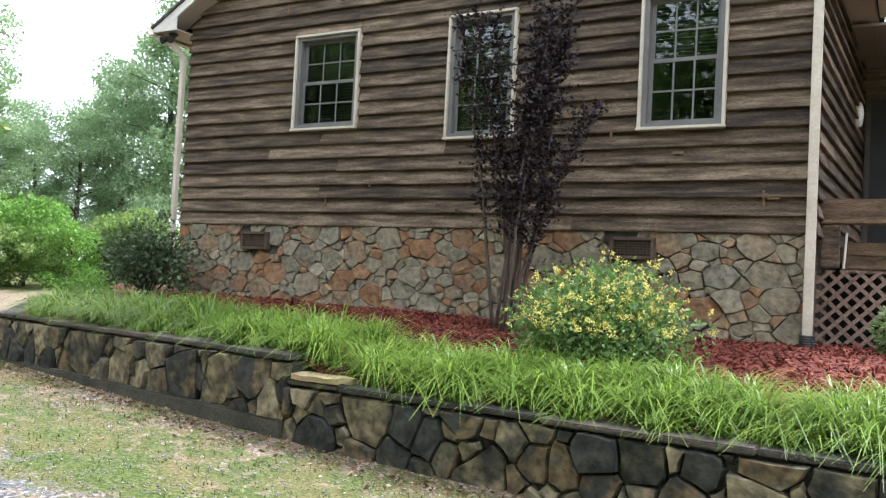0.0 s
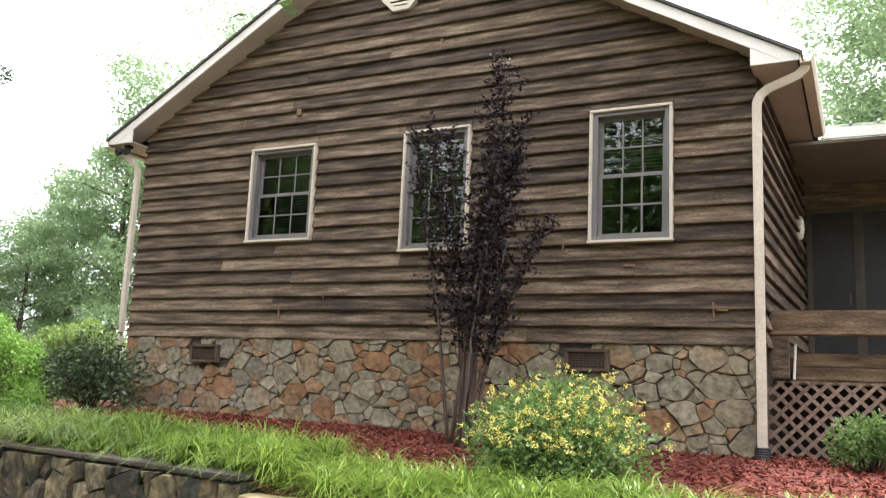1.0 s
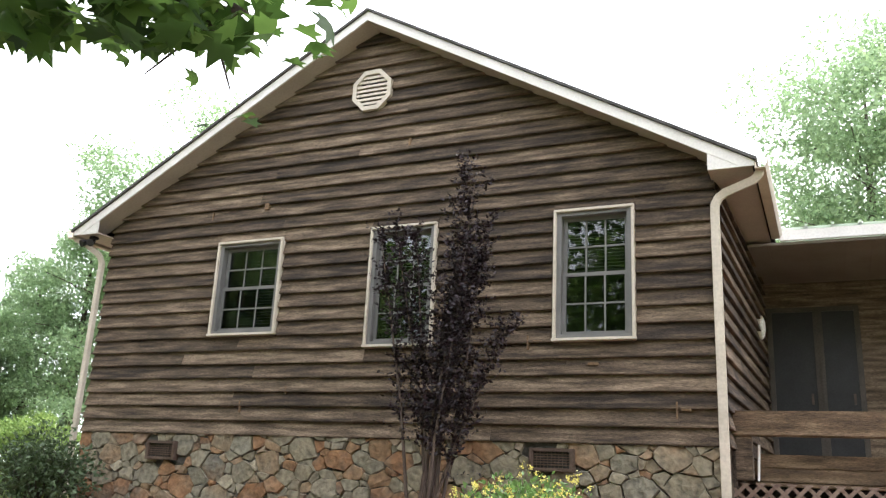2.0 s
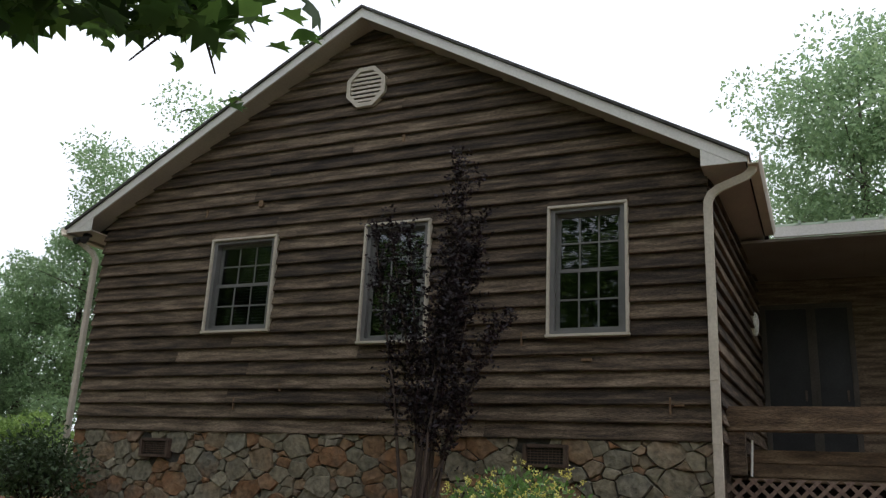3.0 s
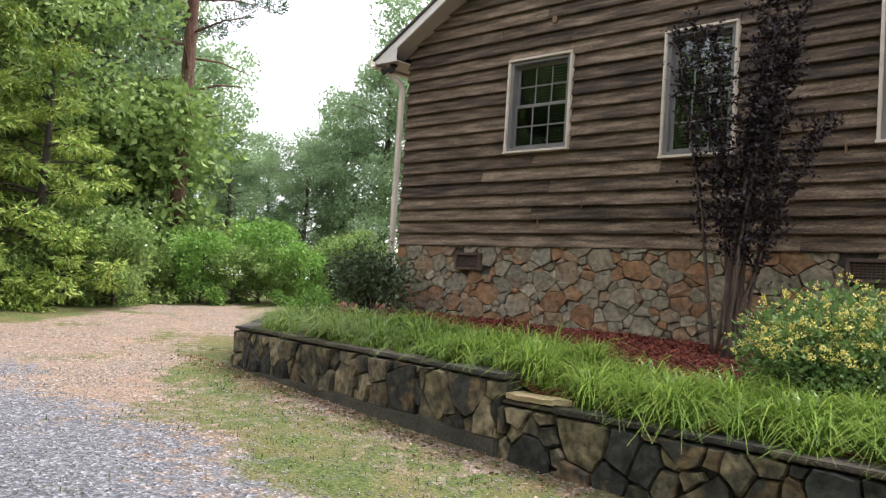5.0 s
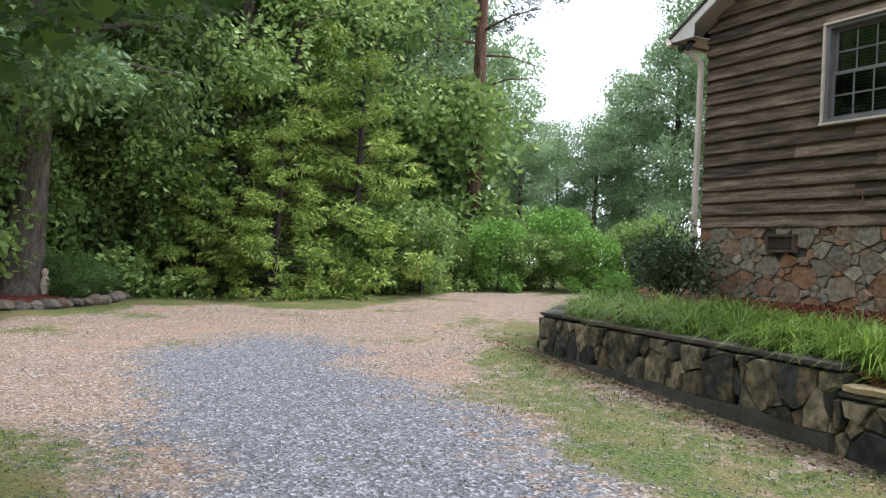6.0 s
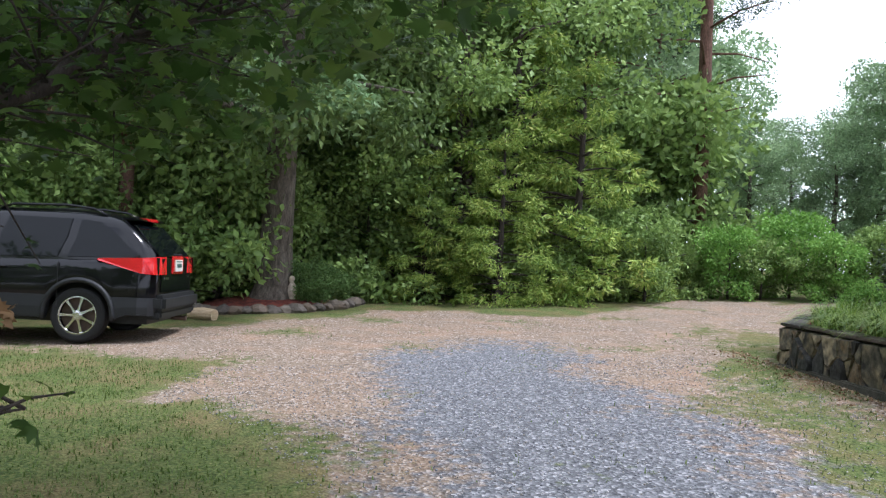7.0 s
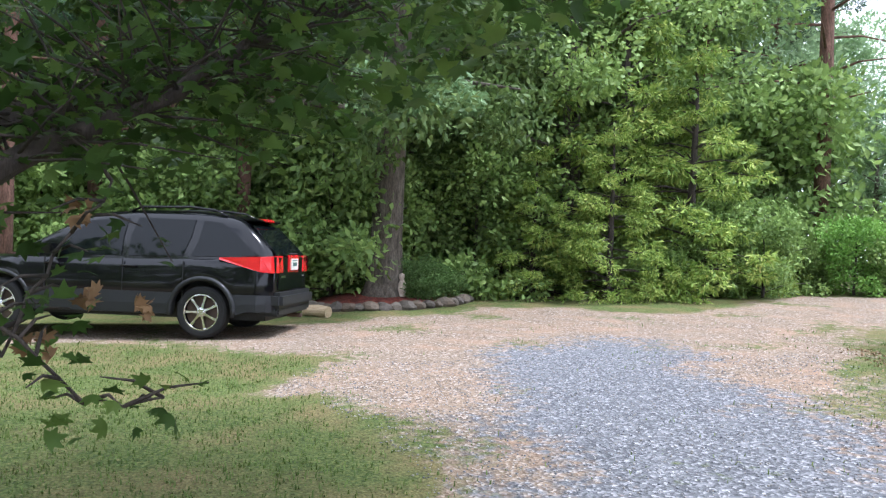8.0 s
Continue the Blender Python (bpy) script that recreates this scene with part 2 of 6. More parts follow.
def cover_at(x, y):
    """Shares of blue gravel and of grass on the drive at a place."""
    w = noise.noise((x * 0.9, y * 0.9, 0)) * 0.5 + noise.noise((x * 2.7, y * 2.7, 4)) * 0.3
    blue = max(0, min(1, 0.5 + (edge(LANE, x, y) + w * 1.1) * 0.4))
    lawn = max(0, min(1, 0.5 + (edge(LAWN, x, y) + w * 0.7) * 0.9))
    strip = max(0, min(0.52, 0.28 + (edge(STRIP, x, y) + w * 0.9) * 0.7)) + 0.22 * w
    bare = math.hypot(max(0, abs(x + 4.1) - 0.8), y + 9.4 + (x + 4.1) * 0.25)
    lawn *= max(0.0, min(1.0, (bare + w * 0.25 - 0.12) / 0.3))
    far = max(0, min(1, 0.5 + (edge(FARGRASS, x, y) + w * 0.7) * 1.0))
    sprinkle = max(0, noise.noise((x * 0.8, y * 0.8, 9)) + 0.05) * 0.75
    return blue, max(0.0, lawn, strip, far, sprinkle * (1 - 0.6 * blue))


def spaced(lo, hi, step, outer, k):
    v = list(np.arange(lo, hi + step / 2, step))
    d = step
    while v[-1] < outer:
        d *= k
        v.append(v[-1] + d)
    d = step
    while v[0] > -outer:
        d *= k
        v.insert(0, v[0] - d)
    return v


gx, gy = spaced(-18, 9, 0.2, 900, 1.35), spaced(-15, 6, 0.2, 900, 1.35)
verts = [(x, y, G(x, y) + 0.025 * noise.noise((x * 0.7, y * 0.7, 2)) + (0.012 * noise.noise((x * 3, y * 3, 5)))) for y in gy for x in gx]
nx = len(gx)
ground_mesh = raw(verts, [(j * nx + i, j * nx + i + 1, (j + 1) * nx + i + 1, (j + 1) * nx + i) for j in range(len(gy) - 1) for i in range(nx - 1)])
att = ground_mesh.attributes.new("cover", "FLOAT_COLOR", "POINT")
for i, (x, y, z) in enumerate(verts):
    near = -40 < x < 12 and -30 < y < 20
    b_, g_ = cover_at(x, y) if near else (0, 1)
    att.data[i].color = (b_, g_, 0, 1)


def ground_material():
    m = bpy.data.materials.new("gravel_drive_and_grass")
    m.use_nodes = True
    n, l = m.node_tree.nodes, m.node_tree.links
    b = n["Principled BSDF"]
    b.inputs["Roughness"].default_value = 0.95
    b.inputs["Specular IOR Level"].default_value = 0.2
    co = n.new("ShaderNodeTexCoord").outputs["Object"]

    def nz(scale, detail=4):
        t = n.new("ShaderNodeTexNoise")
        t.inputs["Scale"].default_value, t.inputs["Detail"].default_value = scale, detail
        l.new(co, t.inputs["Vector"])
        return t.outputs["Fac"]

    def ramp(src, stops):
        r = n.new("ShaderNodeValToRGB")
        for i, (p, c) in enumerate(stops):
            if i < 2:
                r.color_ramp.elements[i].position, r.color_ramp.elements[i].color = p, (*c, 1)
            else:
                r.color_ramp.elements.new(p).color = (*c, 1)
        l.new(src, r.inputs[0])
        return r.outputs[0]

    def mix(f, a, b2):
        x = n.new("ShaderNodeMix")
        x.data_type = "RGBA"
        l.new(f, x.inputs["Factor"])
        l.new(a, x.inputs["A"])
        l.new(b2, x.inputs["B"])
        return x.outputs["Result"]

    vor = n.new("ShaderNodeTexVoronoi")
    vor.inputs["Scale"].default_value = 42
    l.new(co, vor.inputs["Vector"])
    pick = n.new("ShaderNodeSeparateColor")
    l.new(vor.outputs["Color"], pick.inputs[0])
    chips = pick.outputs[0]
    blue = ramp(chips, [(0, (0.066, 0.068, 0.074)), (0.5, (0.128, 0.13, 0.139)), (0.85, (0.187, 0.189, 0.199)), (1, (0.34, 0.34, 0.35))])
    tan = ramp(chips, [(0, (0.085, 0.063, 0.044)), (0.4, (0.175, 0.131, 0.095)), (0.8, (0.265, 0.208, 0.158)), (1, (0.42, 0.37, 0.325))])
    clay = ramp(nz(1.1), [(0.35, (0.21, 0.165, 0.12)), (0.6, (0.31, 0.2, 0.13))])
    tan = mix(ramp(nz(2.3), [(0.4, (0, 0, 0)), (0.7, (0.6, 0.6, 0.6))]), tan, clay)
    grass = ramp(nz(30, 6), [(0.3, (0.032, 0.046, 0.013)), (0.45, (0.065, 0.092, 0.024)), (0.6, (0.11, 0.132, 0.04)), (0.75, (0.19, 0.16, 0.07))])
    dry = ramp(nz(60, 3), [(0.35, (0.12, 0.085, 0.045)), (0.65, (0.24, 0.17, 0.085))])
    grass = mix(ramp(nz(1.7, 6), [(0.42, (0, 0, 0)), (0.66, (0.6, 0.6, 0.6))]), grass, dry)
    sep = n.new("ShaderNodeSeparateColor")
    at = n.new("ShaderNodeAttribute")
    at.attribute_name = "cover"
    l.new(at.outputs["Color"], sep.inputs[0])

    def rough_edge(src, scale, k):
        ad = n.new("ShaderNodeMath")
        ad.operation = "ADD"
        l.new(src, ad.inputs[0])
        l.new(nz(scale, 6), ad.inputs[1])
        return ramp(ad.outputs[0], [(k - 0.22, (0, 0, 0)), (k + 0.22, (1, 1, 1))])

    c = mix(rough_edge(sep.outputs[0], 9, 1.0 / 1.0), tan, blue)
    c = mix(rough_edge(sep.outputs[1], 7, 1.0), c, grass)
    l.new(c, b.inputs["Base Color"])
    bp = n.new("ShaderNodeBump")
    bp.inputs["Strength"].default_value, bp.inputs["Distance"].default_value = 0.8, 0.02
    l.new(vor.outputs["Distance"], bp.inputs["Height"])
    l.new(bp.outputs[0], b.inputs["Normal"])
    return m


GROUND = ground_material()
ground_mesh.materials.append(GROUND)
ground_mesh.shade_smooth()
tagged(new("ground", ground_mesh), "sloping gravel drive of blue-grey and tan stone with patchy grass", "ground", kind="structure")
# ---------------------------------------------------------------- mosaics of irregular stones
def cells(w, h, size, seed, ky=1.0):
    """Splits a w by h rectangle into angular cells of uneven sizes, about `size` across: each nearest to one of many scattered points."""
    r = random.Random(seed)
    pts = []
    for _ in range(int(60 * w * h / (size * size * ky))):
        x, y = r.uniform(-size, w + size), r.uniform(-size, h + size)
        rad = size * r.choice((0.5, 0.65, 0.8, 1.0, 1.2))
        if all(math.hypot(x - px, (y - py) / ky) > 0.5 * (rad + pr) for px, py, pr in pts):
            pts.append((x, y, rad))
    out = []
    for i, (px, py, pr) in enumerate(pts):
        poly = [(0, 0), (w, 0), (w, h), (0, h)]
        near = sorted(((qx - px) ** 2 + ((qy - py) / ky) ** 2, qx, qy, qr) for k, (qx, qy, qr) in enumerate(pts) if k != i)[:20]
        for d2, qx, qy, qr in near:
            a, b = qx - px, (qy - py) / (ky * ky)
            f = 0.5 + 0.5 * (pr * pr - qr * qr) / max(d2, 1e-6)
            f = max(0.2, min(0.8, f))
            c = a * (px + (qx - px) * f) + b * (py + (qy - py) * f)
            cut = []
            for (x0, y0), (x1, y1) in zip(poly, poly[1:] + poly[:1]):
                d0, d1 = a * x0 + b * y0 - c, a * x1 + b * y1 - c
                if d0 <= 0:
                    cut.append((x0, y0))
                if (d0 < 0) != (d1 < 0):
                    t = d0 / (d0 - d1)
                    cut.append((x0 + t * (x1 - x0), y0 + t * (y1 - y0)))
            poly = cut
            if len(poly) < 3:
                break
        if len(poly) >= 3:
            out.append(poly)
    return out


def stone_mesh(poly, joint, proud, r):
    """One split stone in the plane z = local y: its outline drawn in by the joint, with a broken, rounded face."""
    cx, cy = sum(p[0] for p in poly) / len(poly), sum(p[1] for p in poly) / len(poly)
    pts = []
    for (x0, y0), (x1, y1) in zip(poly, poly[1:] + poly[:1]):
        L = math.hypot(x1 - x0, y1 - y0)
        if L < 0.02:
            continue
        k = 2 if L > 0.1 else 1
        for t in range(k):
            f = t / k
            pts.append((x0 + (x1 - x0) * f + r.uniform(-1, 1) * 0.009, y0 + (y1 - y0) * f + r.uniform(-1, 1) * 0.009))
    if len(pts) < 3:
        return None, 0, 0
    size = sum(math.hypot(x - cx, y - cy) for x, y in pts) / len(pts)
    if size < 0.03:
        return None, 0, 0

    def ring(shrink, d, j=0.0):
        f = max(0.2, 1 - shrink / size)
        return [((x - cx) * f, -d - r.uniform(0, j), (y - cy) * f) for x, y in pts]

    n = len(pts)
    tilt = (r.uniform(-0.12, 0.12), r.uniform(-0.12, 0.12))
    v = ring(joint, -0.02) + ring(joint, proud * 0.55) + [(x, y + x * tilt[0] + z * tilt[1], z) for x, y, z in ring(joint + 0.009, proud, 0.008)]
    v.append((r.uniform(-0.3, 0.3) * size, -proud - r.uniform(0.002, 0.012), r.uniform(-0.3, 0.3) * size))
    f = []
    for a in (0, n):
        f += [(a + i, a + (i + 1) % n, a + n + (i + 1) % n, a + n + i) for i in range(n)]
    f += [(2 * n + i, 2 * n + (i + 1) % n, 3 * n) for i in range(n)]
    return raw(v, f), cx, cy


def mosaic(parent, place, w, h, size, seed, mat_, joint=0.009, proud=0.035, ky=0.8, holes=()):
    r = random.Random(seed + 1)
    for poly in cells(w, h, size, seed, ky):
        me, cx, cy = stone_mesh(poly, joint, proud * r.uniform(0.6, 1.35), r)
        if me is None or any(x0 - 0.02 < cx < x1 + 0.02 and z0 - 0.02 < cy < z1 + 0.02 for x0, x1, z0, z1 in holes):
            continue
        ob = hang("stone", me, mat_, parent)
        ob.matrix_basis = place @ Matrix.Translation((cx, 0, cy))


# ---------------------------------------------------------------- house
XC, HW, Z_SID, Z_EAVE, Z_APEX = -0.19, 4.13, 2.44, 5.283, 7.645
XL, XR = XC - HW, XC + HW
SLOPE = (Z_APEX - Z_EAVE) / HW
WINDOWS = [(-2.355, -1.33, 3.634, 4.891, "short"), (-0.057, 0.825, 3.44, 4.913, "tall"), (2.243, 3.125, 3.454, 4.917, "tall")]
DEPTH = 9.0


def half_at(z):
    return HW if z <= Z_EAVE else max(0.0, (Z_APEX - z) / SLOPE)


def slab_with_openings(bm, x0, x1, z0, z1, y0, y1, holes):
    xs = sorted({x0, x1, *[v for h in holes for v in h[:2]]})
    for a, b in zip(xs, xs[1:]):
        cut = [h for h in holes if h[0] <= a + 1e-6 and h[1] >= b - 1e-6]
        zs = z0
        for h in sorted(cut, key=lambda q: q[2]):
            box(bm, a, b, y0, y1, zs, h[2])
            zs = h[3]
        box(bm, a, b, y0, y1, zs, z1)


bm = bmesh.new()
slab_with_openings(bm, XL, XR, Z_SID, Z_EAVE, 0.0, 0.14, [w[:4] for w in WINDOWS])
prism(bm, [(XL, Z_EAVE), (XR, Z_EAVE), (XC, Z_APEX)], 0.0, 0.14)
wall_front = tagged(part("wall_front", bm, SIDING), "gable wall of dark weathered lap siding", "wall", kind="structure")


def board_mesh(xb0, xb1, xt0, xt1, h, seed):
    """A lap board: thick and wavy at the lower edge, thin at the top. Local origin at its lower left."""
    n = max(2, int((xb1 - xb0) / 0.22))
    v, f = [], []
    for i in range(n + 1):
        t = i / n
        xb, xt = xb0 + (xb1 - xb0) * t, xt0 + (xt1 - xt0) * t
        w = 0.007 * noise.noise((xb * 1.3, seed * 3.1, 0)) + 0.004 * noise.noise((xb * 5, seed, 3))
        lip = -0.056 + 0.007 * noise.noise((xb * 2, seed, 7))
        v += [(xb, -0.004, w), (xb, lip, w), (xb, lip - 0.003, w + 0.012), (xt, -0.01, h), (xt, 0.0, h)]
    for i in range(n):
        a, b = i * 5, i * 5 + 5
        f += [(a + k, b + k, b + k + 1, a + k + 1) for k in range(4)]
    f += [(0, 1, 2, 3, 4), tuple(n * 5 + k for k in (4, 3, 2, 1, 0))]
    me = raw(v, f)
    return me


def courses(parent, wins, half, z0, ztop, exposure, joints_seed, place=None):
    r = random.Random(joints_seed)
    z, i = z0, 0
    while z < ztop - 0.04:
        h = exposure * r.uniform(0.98, 1.02)
        h = min(h, ztop - z)
        zt = z + h + 0.004
        cutters = [w for w in wins if w[2] < zt - 0.01 and w[3] > z + 0.01]
        hb, ht = half(z), half(zt)
        edges_x = sorted([c[:2] for c in cutters])
        segs, start = [], "L"
        for a, b in edges_x:
            segs.append((start, a))
            start = b
        segs.append((start, "R"))
        for s0, s1 in segs:
            b0, t0 = (-hb[0], -ht[0]) if s0 == "L" else (s0, s0)
            b1, t1 = (hb[1], ht[1]) if s1 == "R" else (s1, s1)
            if b1 - b0 < 0.05:
                continue
            t1 = max(t1, t0 + 0.01)
            cut = None
            if b1 - b0 > 3.2 and r.random() < 0.75:
                cut = b0 + (b1 - b0) * r.uniform(0.25, 0.75)
                if not (max(b0, t0) + 0.3 < cut < min(b1, t1) - 0.3):
                    cut = None
            pieces = [(b0, b1, t0, t1)] if cut is None else [(b0, cut - 0.0015, t0, cut - 0.0015), (cut + 0.0015, b1, cut + 0.0015, t1)]
            for q0, q1, p0, p1 in pieces:
                ob = hang("board", board_mesh(q0, q1, p0, p1, h + 0.004, i + r.random()), SIDING, parent)
                ob.matrix_basis = (place or Matrix()) @ Matrix.Translation((0, 0, z))
        for c in cutters:
            if z < c[2] - 0.01:
                ob = hang("board", board_mesh(c[0], c[1], c[0], c[1], c[2] - z, i + 0.5), SIDING, parent)
                ob.matrix_basis = (place or Matrix()) @ Matrix.Translation((0, 0, z))
            if zt > c[3] + 0.01:
                ob = hang("board", board_mesh(c[0], c[1], c[0], c[1], zt - c[3], i + 0.7), SIDING, parent)
                ob.matrix_basis = (place or Matrix()) @ Matrix.Translation((0, 0, c[3]))
        z += h
        i += 1


# bare patches at board joints
for x, z, w_, h_ in ((3.5, 2.66, 0.02, 0.17), (3.55, 2.74, 0.1, 0.02), (-1.76, 2.68, 0.02, 0.15), (1.95, 3.38, 0.02, 0.15), (2.02, 3.46, 0.11, 0.02), (-2.55, 5.22, 0.02, 0.12), (2.62, 3.2, 0.11, 0.03), (-1.7, 5.3, 0.07, 0.09), (0.36, 5.95, 0.03, 0.1), (-1.1, 2.9, 0.015, 0.1)):
    bm = abox(x, x + w_, -0.058, -0.02, z, z + h_, bevel=0.004)
    part("scar", bm, PATCH, wall_front, "bare orange wood scar")

# the foundation
bm = abox(XL, XR, 0.0, 0.2, 0.5, Z_SID)
foundation = tagged(part("foundation", bm, MORTAR), "foundation of grey, tan and rust coloured field stone", "foundation", kind="structure")

# side walls, back wall and room behind the windows
bm = abox(XL, XL + 0.14, 0.14, DEPTH, 0.5, Z_EAVE)
tagged(part("wall_west", bm, SIDING), "dark sided wall", "wall", kind="structure")
bm = abox(XL, XR, DEPTH, DEPTH + 0.14, 0.5, Z_EAVE)
tagged(part("wall_north", bm, SIDING), "dark sided wall", "wall", kind="structure")
SIDE = Matrix.Translation((XR, 0, 0)) @ Matrix.Rotation(radians(-1.8), 4, "Z")
bm = abox(-0.14, 0.0, 0.14, 4.4, 1.2, Z_EAVE)
wall_east = tagged(part("wall_east", bm, SIDING), "porch side wall of dark lap siding", "wall", kind="structure")
wall_east.matrix_world = SIDE
# plain box added behind the glass, coloured dark to look unlit
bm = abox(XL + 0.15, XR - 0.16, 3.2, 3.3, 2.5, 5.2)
tagged(part("wall_inner", bm, DARKROOM), "room wall behind the windows, darkened as unlit", "wall", kind="structure")
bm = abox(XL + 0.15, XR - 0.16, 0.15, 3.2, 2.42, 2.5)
tagged(part("floor", bm, DARKROOM), "room floor behind the windows, darkened as unlit", "floor", kind="structure")
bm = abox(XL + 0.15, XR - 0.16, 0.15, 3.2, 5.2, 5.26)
tagged(part("ceiling", bm, DARKROOM), "room ceiling behind the windows, darkened as unlit", "ceiling", kind="structure")


def window(k, x0, x1, z0, z1):
    c = 0.032
    w = tagged(new(f"window_{k}"), "double-hung window with cream trim, grids and drawn blinds", "window", kind="structure")
    for name, q in (("casing", (x0, x0 + c, -0.095, 0.0, z0 + c, z1 - c)), ("casing", (x1 - c, x1, -0.095, 0.0, z0 + c, z1 - c)), ("casing", (x0, x1, -0.095, 0.0, z1 - c, z1)), ("sill", (x0 - 0.01, x1 + 0.01, -0.105, 0.0, z0, z0 + c))):
        part(name, abox(*q, bevel=0.006), TRIM, w)
    a0, a1, b0, b1 = x0 + c, x1 - c, z0 + c, z1 - c
    f = 0.05
    fr = bmesh.new()
    for q in ((a0, a0 + f, -0.06, 0.12, b0, b1), (a1 - f, a1, -0.06, 0.12, b0, b1), (a0 + f, a1 - f, -0.06, 0.12, b1 - f * 0.8, b1), (a0 + f, a1 - f, -0.06, 0.12, b0, b0 + f * 0.8)):
        box(fr, *q)
    part("window_frame", fr, VINYL, w, "grey-white vinyl frame")
    mid = (b0 + b1) / 2
    for s0, s1, y in ((mid - 0.02, b1 - f * 0.8, 0.035), (b0 + f * 0.8, mid + 0.025, 0.0)):
        sash = bmesh.new()
        p0, p1, g = a0 + f + 0.002, a1 - f - 0.002, 0.04
        for q in ((p0, p0 + g, y, y + 0.03, s0, s1), (p1 - g, p1, y, y + 0.03, s0, s1), (p0 + g, p1 - g, y, y + 0.03, s0, s0 + g), (p0 + g, p1 - g, y, y + 0.03, s1 - g, s1)):
            box(sash, *q)
        so = part("sash", sash, VINYL, w)
        i0, i1, j0, j1 = p0 + g, p1 - g, s0 + g, s1 - g
        for t in (1 / 3, 2 / 3):
            x = i0 + (i1 - i0) * t
            part("muntin", abox(x - 0.009, x + 0.009, y + 0.004, y + 0.012, j0, j1), VINYL, so)
        z = (j0 + j1) / 2
        part("muntin", abox(i0, i1, y + 0.003, y + 0.0135, z - 0.009, z + 0.009), VINYL, so)
        pane = part("pane", abox(i0, i1, y + 0.015, y + 0.019, j0, j1), GLASS, so)
        pane.visible_shadow = False
    blind = empty("window_blind", "ivory slatted blind hanging behind a window", "blind", group="window blinds")
    zz, low = b1 - 0.08, (b0 + 0.1 if k != 3 else mid + 0.02)
    hang("head_rail", raw(*boxdata(a0 + 0.06, a1 - 0.06, 0.15, 0.19, b1 - 0.07, b1 - 0.03)), BLIND, blind)
    slat = raw(*boxdata(a0 + 0.07, a1 - 0.07, 0.155, 0.182, -0.0015, 0.0015))
    while zz > low:
        ob = hang("slat", slat, BLIND, blind)
        ob.matrix_basis = Matrix.Translation((0, 0.168, zz)) @ Matrix.Rotation(0.5 if k != 2 else 0.9, 4, "X") @ Matrix.Translation((0, -0.168, 0))
        zz -= 0.038
    return w


def boxdata(x0, x1, y0, y1, z0, z1):
    return ([(x0, y0, z0), (x1, y0, z0), (x1, y1, z0), (x0, y1, z0), (x0, y0, z1), (x1, y0, z1), (x1, y1, z1), (x0, y1, z1)],
            [(3, 2, 1, 0), (4, 5, 6, 7), (0, 1, 5, 4), (1, 2, 6, 5), (2, 3, 7, 6), (3, 0, 4, 7)])


for k, (x0, x1, z0, z1, _) in enumerate(WINDOWS, 1):
    window(k, x0, x1, z0, z1)

# roof with rake boards, soffits and gutters
OV, FR = 0.42, -0.35
RZ = Z_APEX + 0.12
roof = empty("roof", "gabled shingle roof with white rake boards", "roof", kind="structure")
EAVES = {s: (XC + s * (HW + OV), RZ - SLOPE * (HW + OV)) for s in (-1, 1)}
for s in (-1, 1):
    ex, ez = EAVES[s]
    bm = bmesh.new()
    prism(bm, [(XC, RZ), (ex + s * 0.03, ez - 0.015), (ex + s * 0.03, ez + 0.02), (XC, RZ + 0.035)], FR - 0.03, DEPTH + 0.4)
    part("shingles", bm, SHINGLE, roof, "charcoal shingle slope")
    bm = bmesh.new()
    prism(bm, [(XC, RZ - 0.003), (ex, ez - 0.003), (ex, ez - 0.06), (ex - s * 0.122, ez - 0.06), (XC, RZ - 0.13)], FR, FR + 0.025)
    part("rake_board", bm, WHITE, roof, "white painted rake board")
    bm = bmesh.new()
    prism(bm, [(XC, RZ - 0.1), (ex - s * 0.2, ez - 0.1 + 0.2 * SLOPE), (ex - s * 0.2, ez - 0.115 + 0.2 * SLOPE), (XC, RZ - 0.115)], FR + 0.027, 0.0)
    part("rake_soffit", bm, SOFFIT, roof, "beige rake soffit")
    wx = XC + s * (HW - 0.02)
    bm = abox(min(wx, ex - s * 0.02), max(wx, ex - s * 0.02), FR + 0.03, DEPTH, ez - 0.058, ez - 0.04)
    part("eave_soffit", bm, SOFFIT, roof, "beige eave soffit")
    bm = bmesh.new()
    prism(bm, [(wx, ez - 0.06), (ex - s * 0.002, ez - 0.06), (ex - s * 0.002, ez - 0.02), (wx, RZ - 0.02 - SLOPE * (HW - 0.02))], FR + 0.004, FR + 0.022)
    part("eave_return", bm, WHITE, roof, "white boxed eave end")
    bm = bmesh.new()
    prof = [(0, 0), (0.1, 0.0), (0.125, 0.05), (0.125, 0.12), (0.115, 0.12), (0.112, 0.055), (0.093, 0.01), (0.01, 0.01), (0.01, 0.12), (0, 0.12)]
    prism(bm, [(ex + s * (0.004 + px), ez - 0.09 + pz) for px, pz in prof], FR, 2.15 if s > 0 else DEPTH)
    gut = tagged(part("gutter", bm, TRIM), "cream metal rain gutter along the eave", "gutter", group="gutters")
bm = bmesh.new()
prism(bm, [(XL, Z_EAVE), (XR, Z_EAVE), (XC, Z_APEX)], DEPTH - 0.1, DEPTH)
part("back_gable", bm, SIDING, roof)


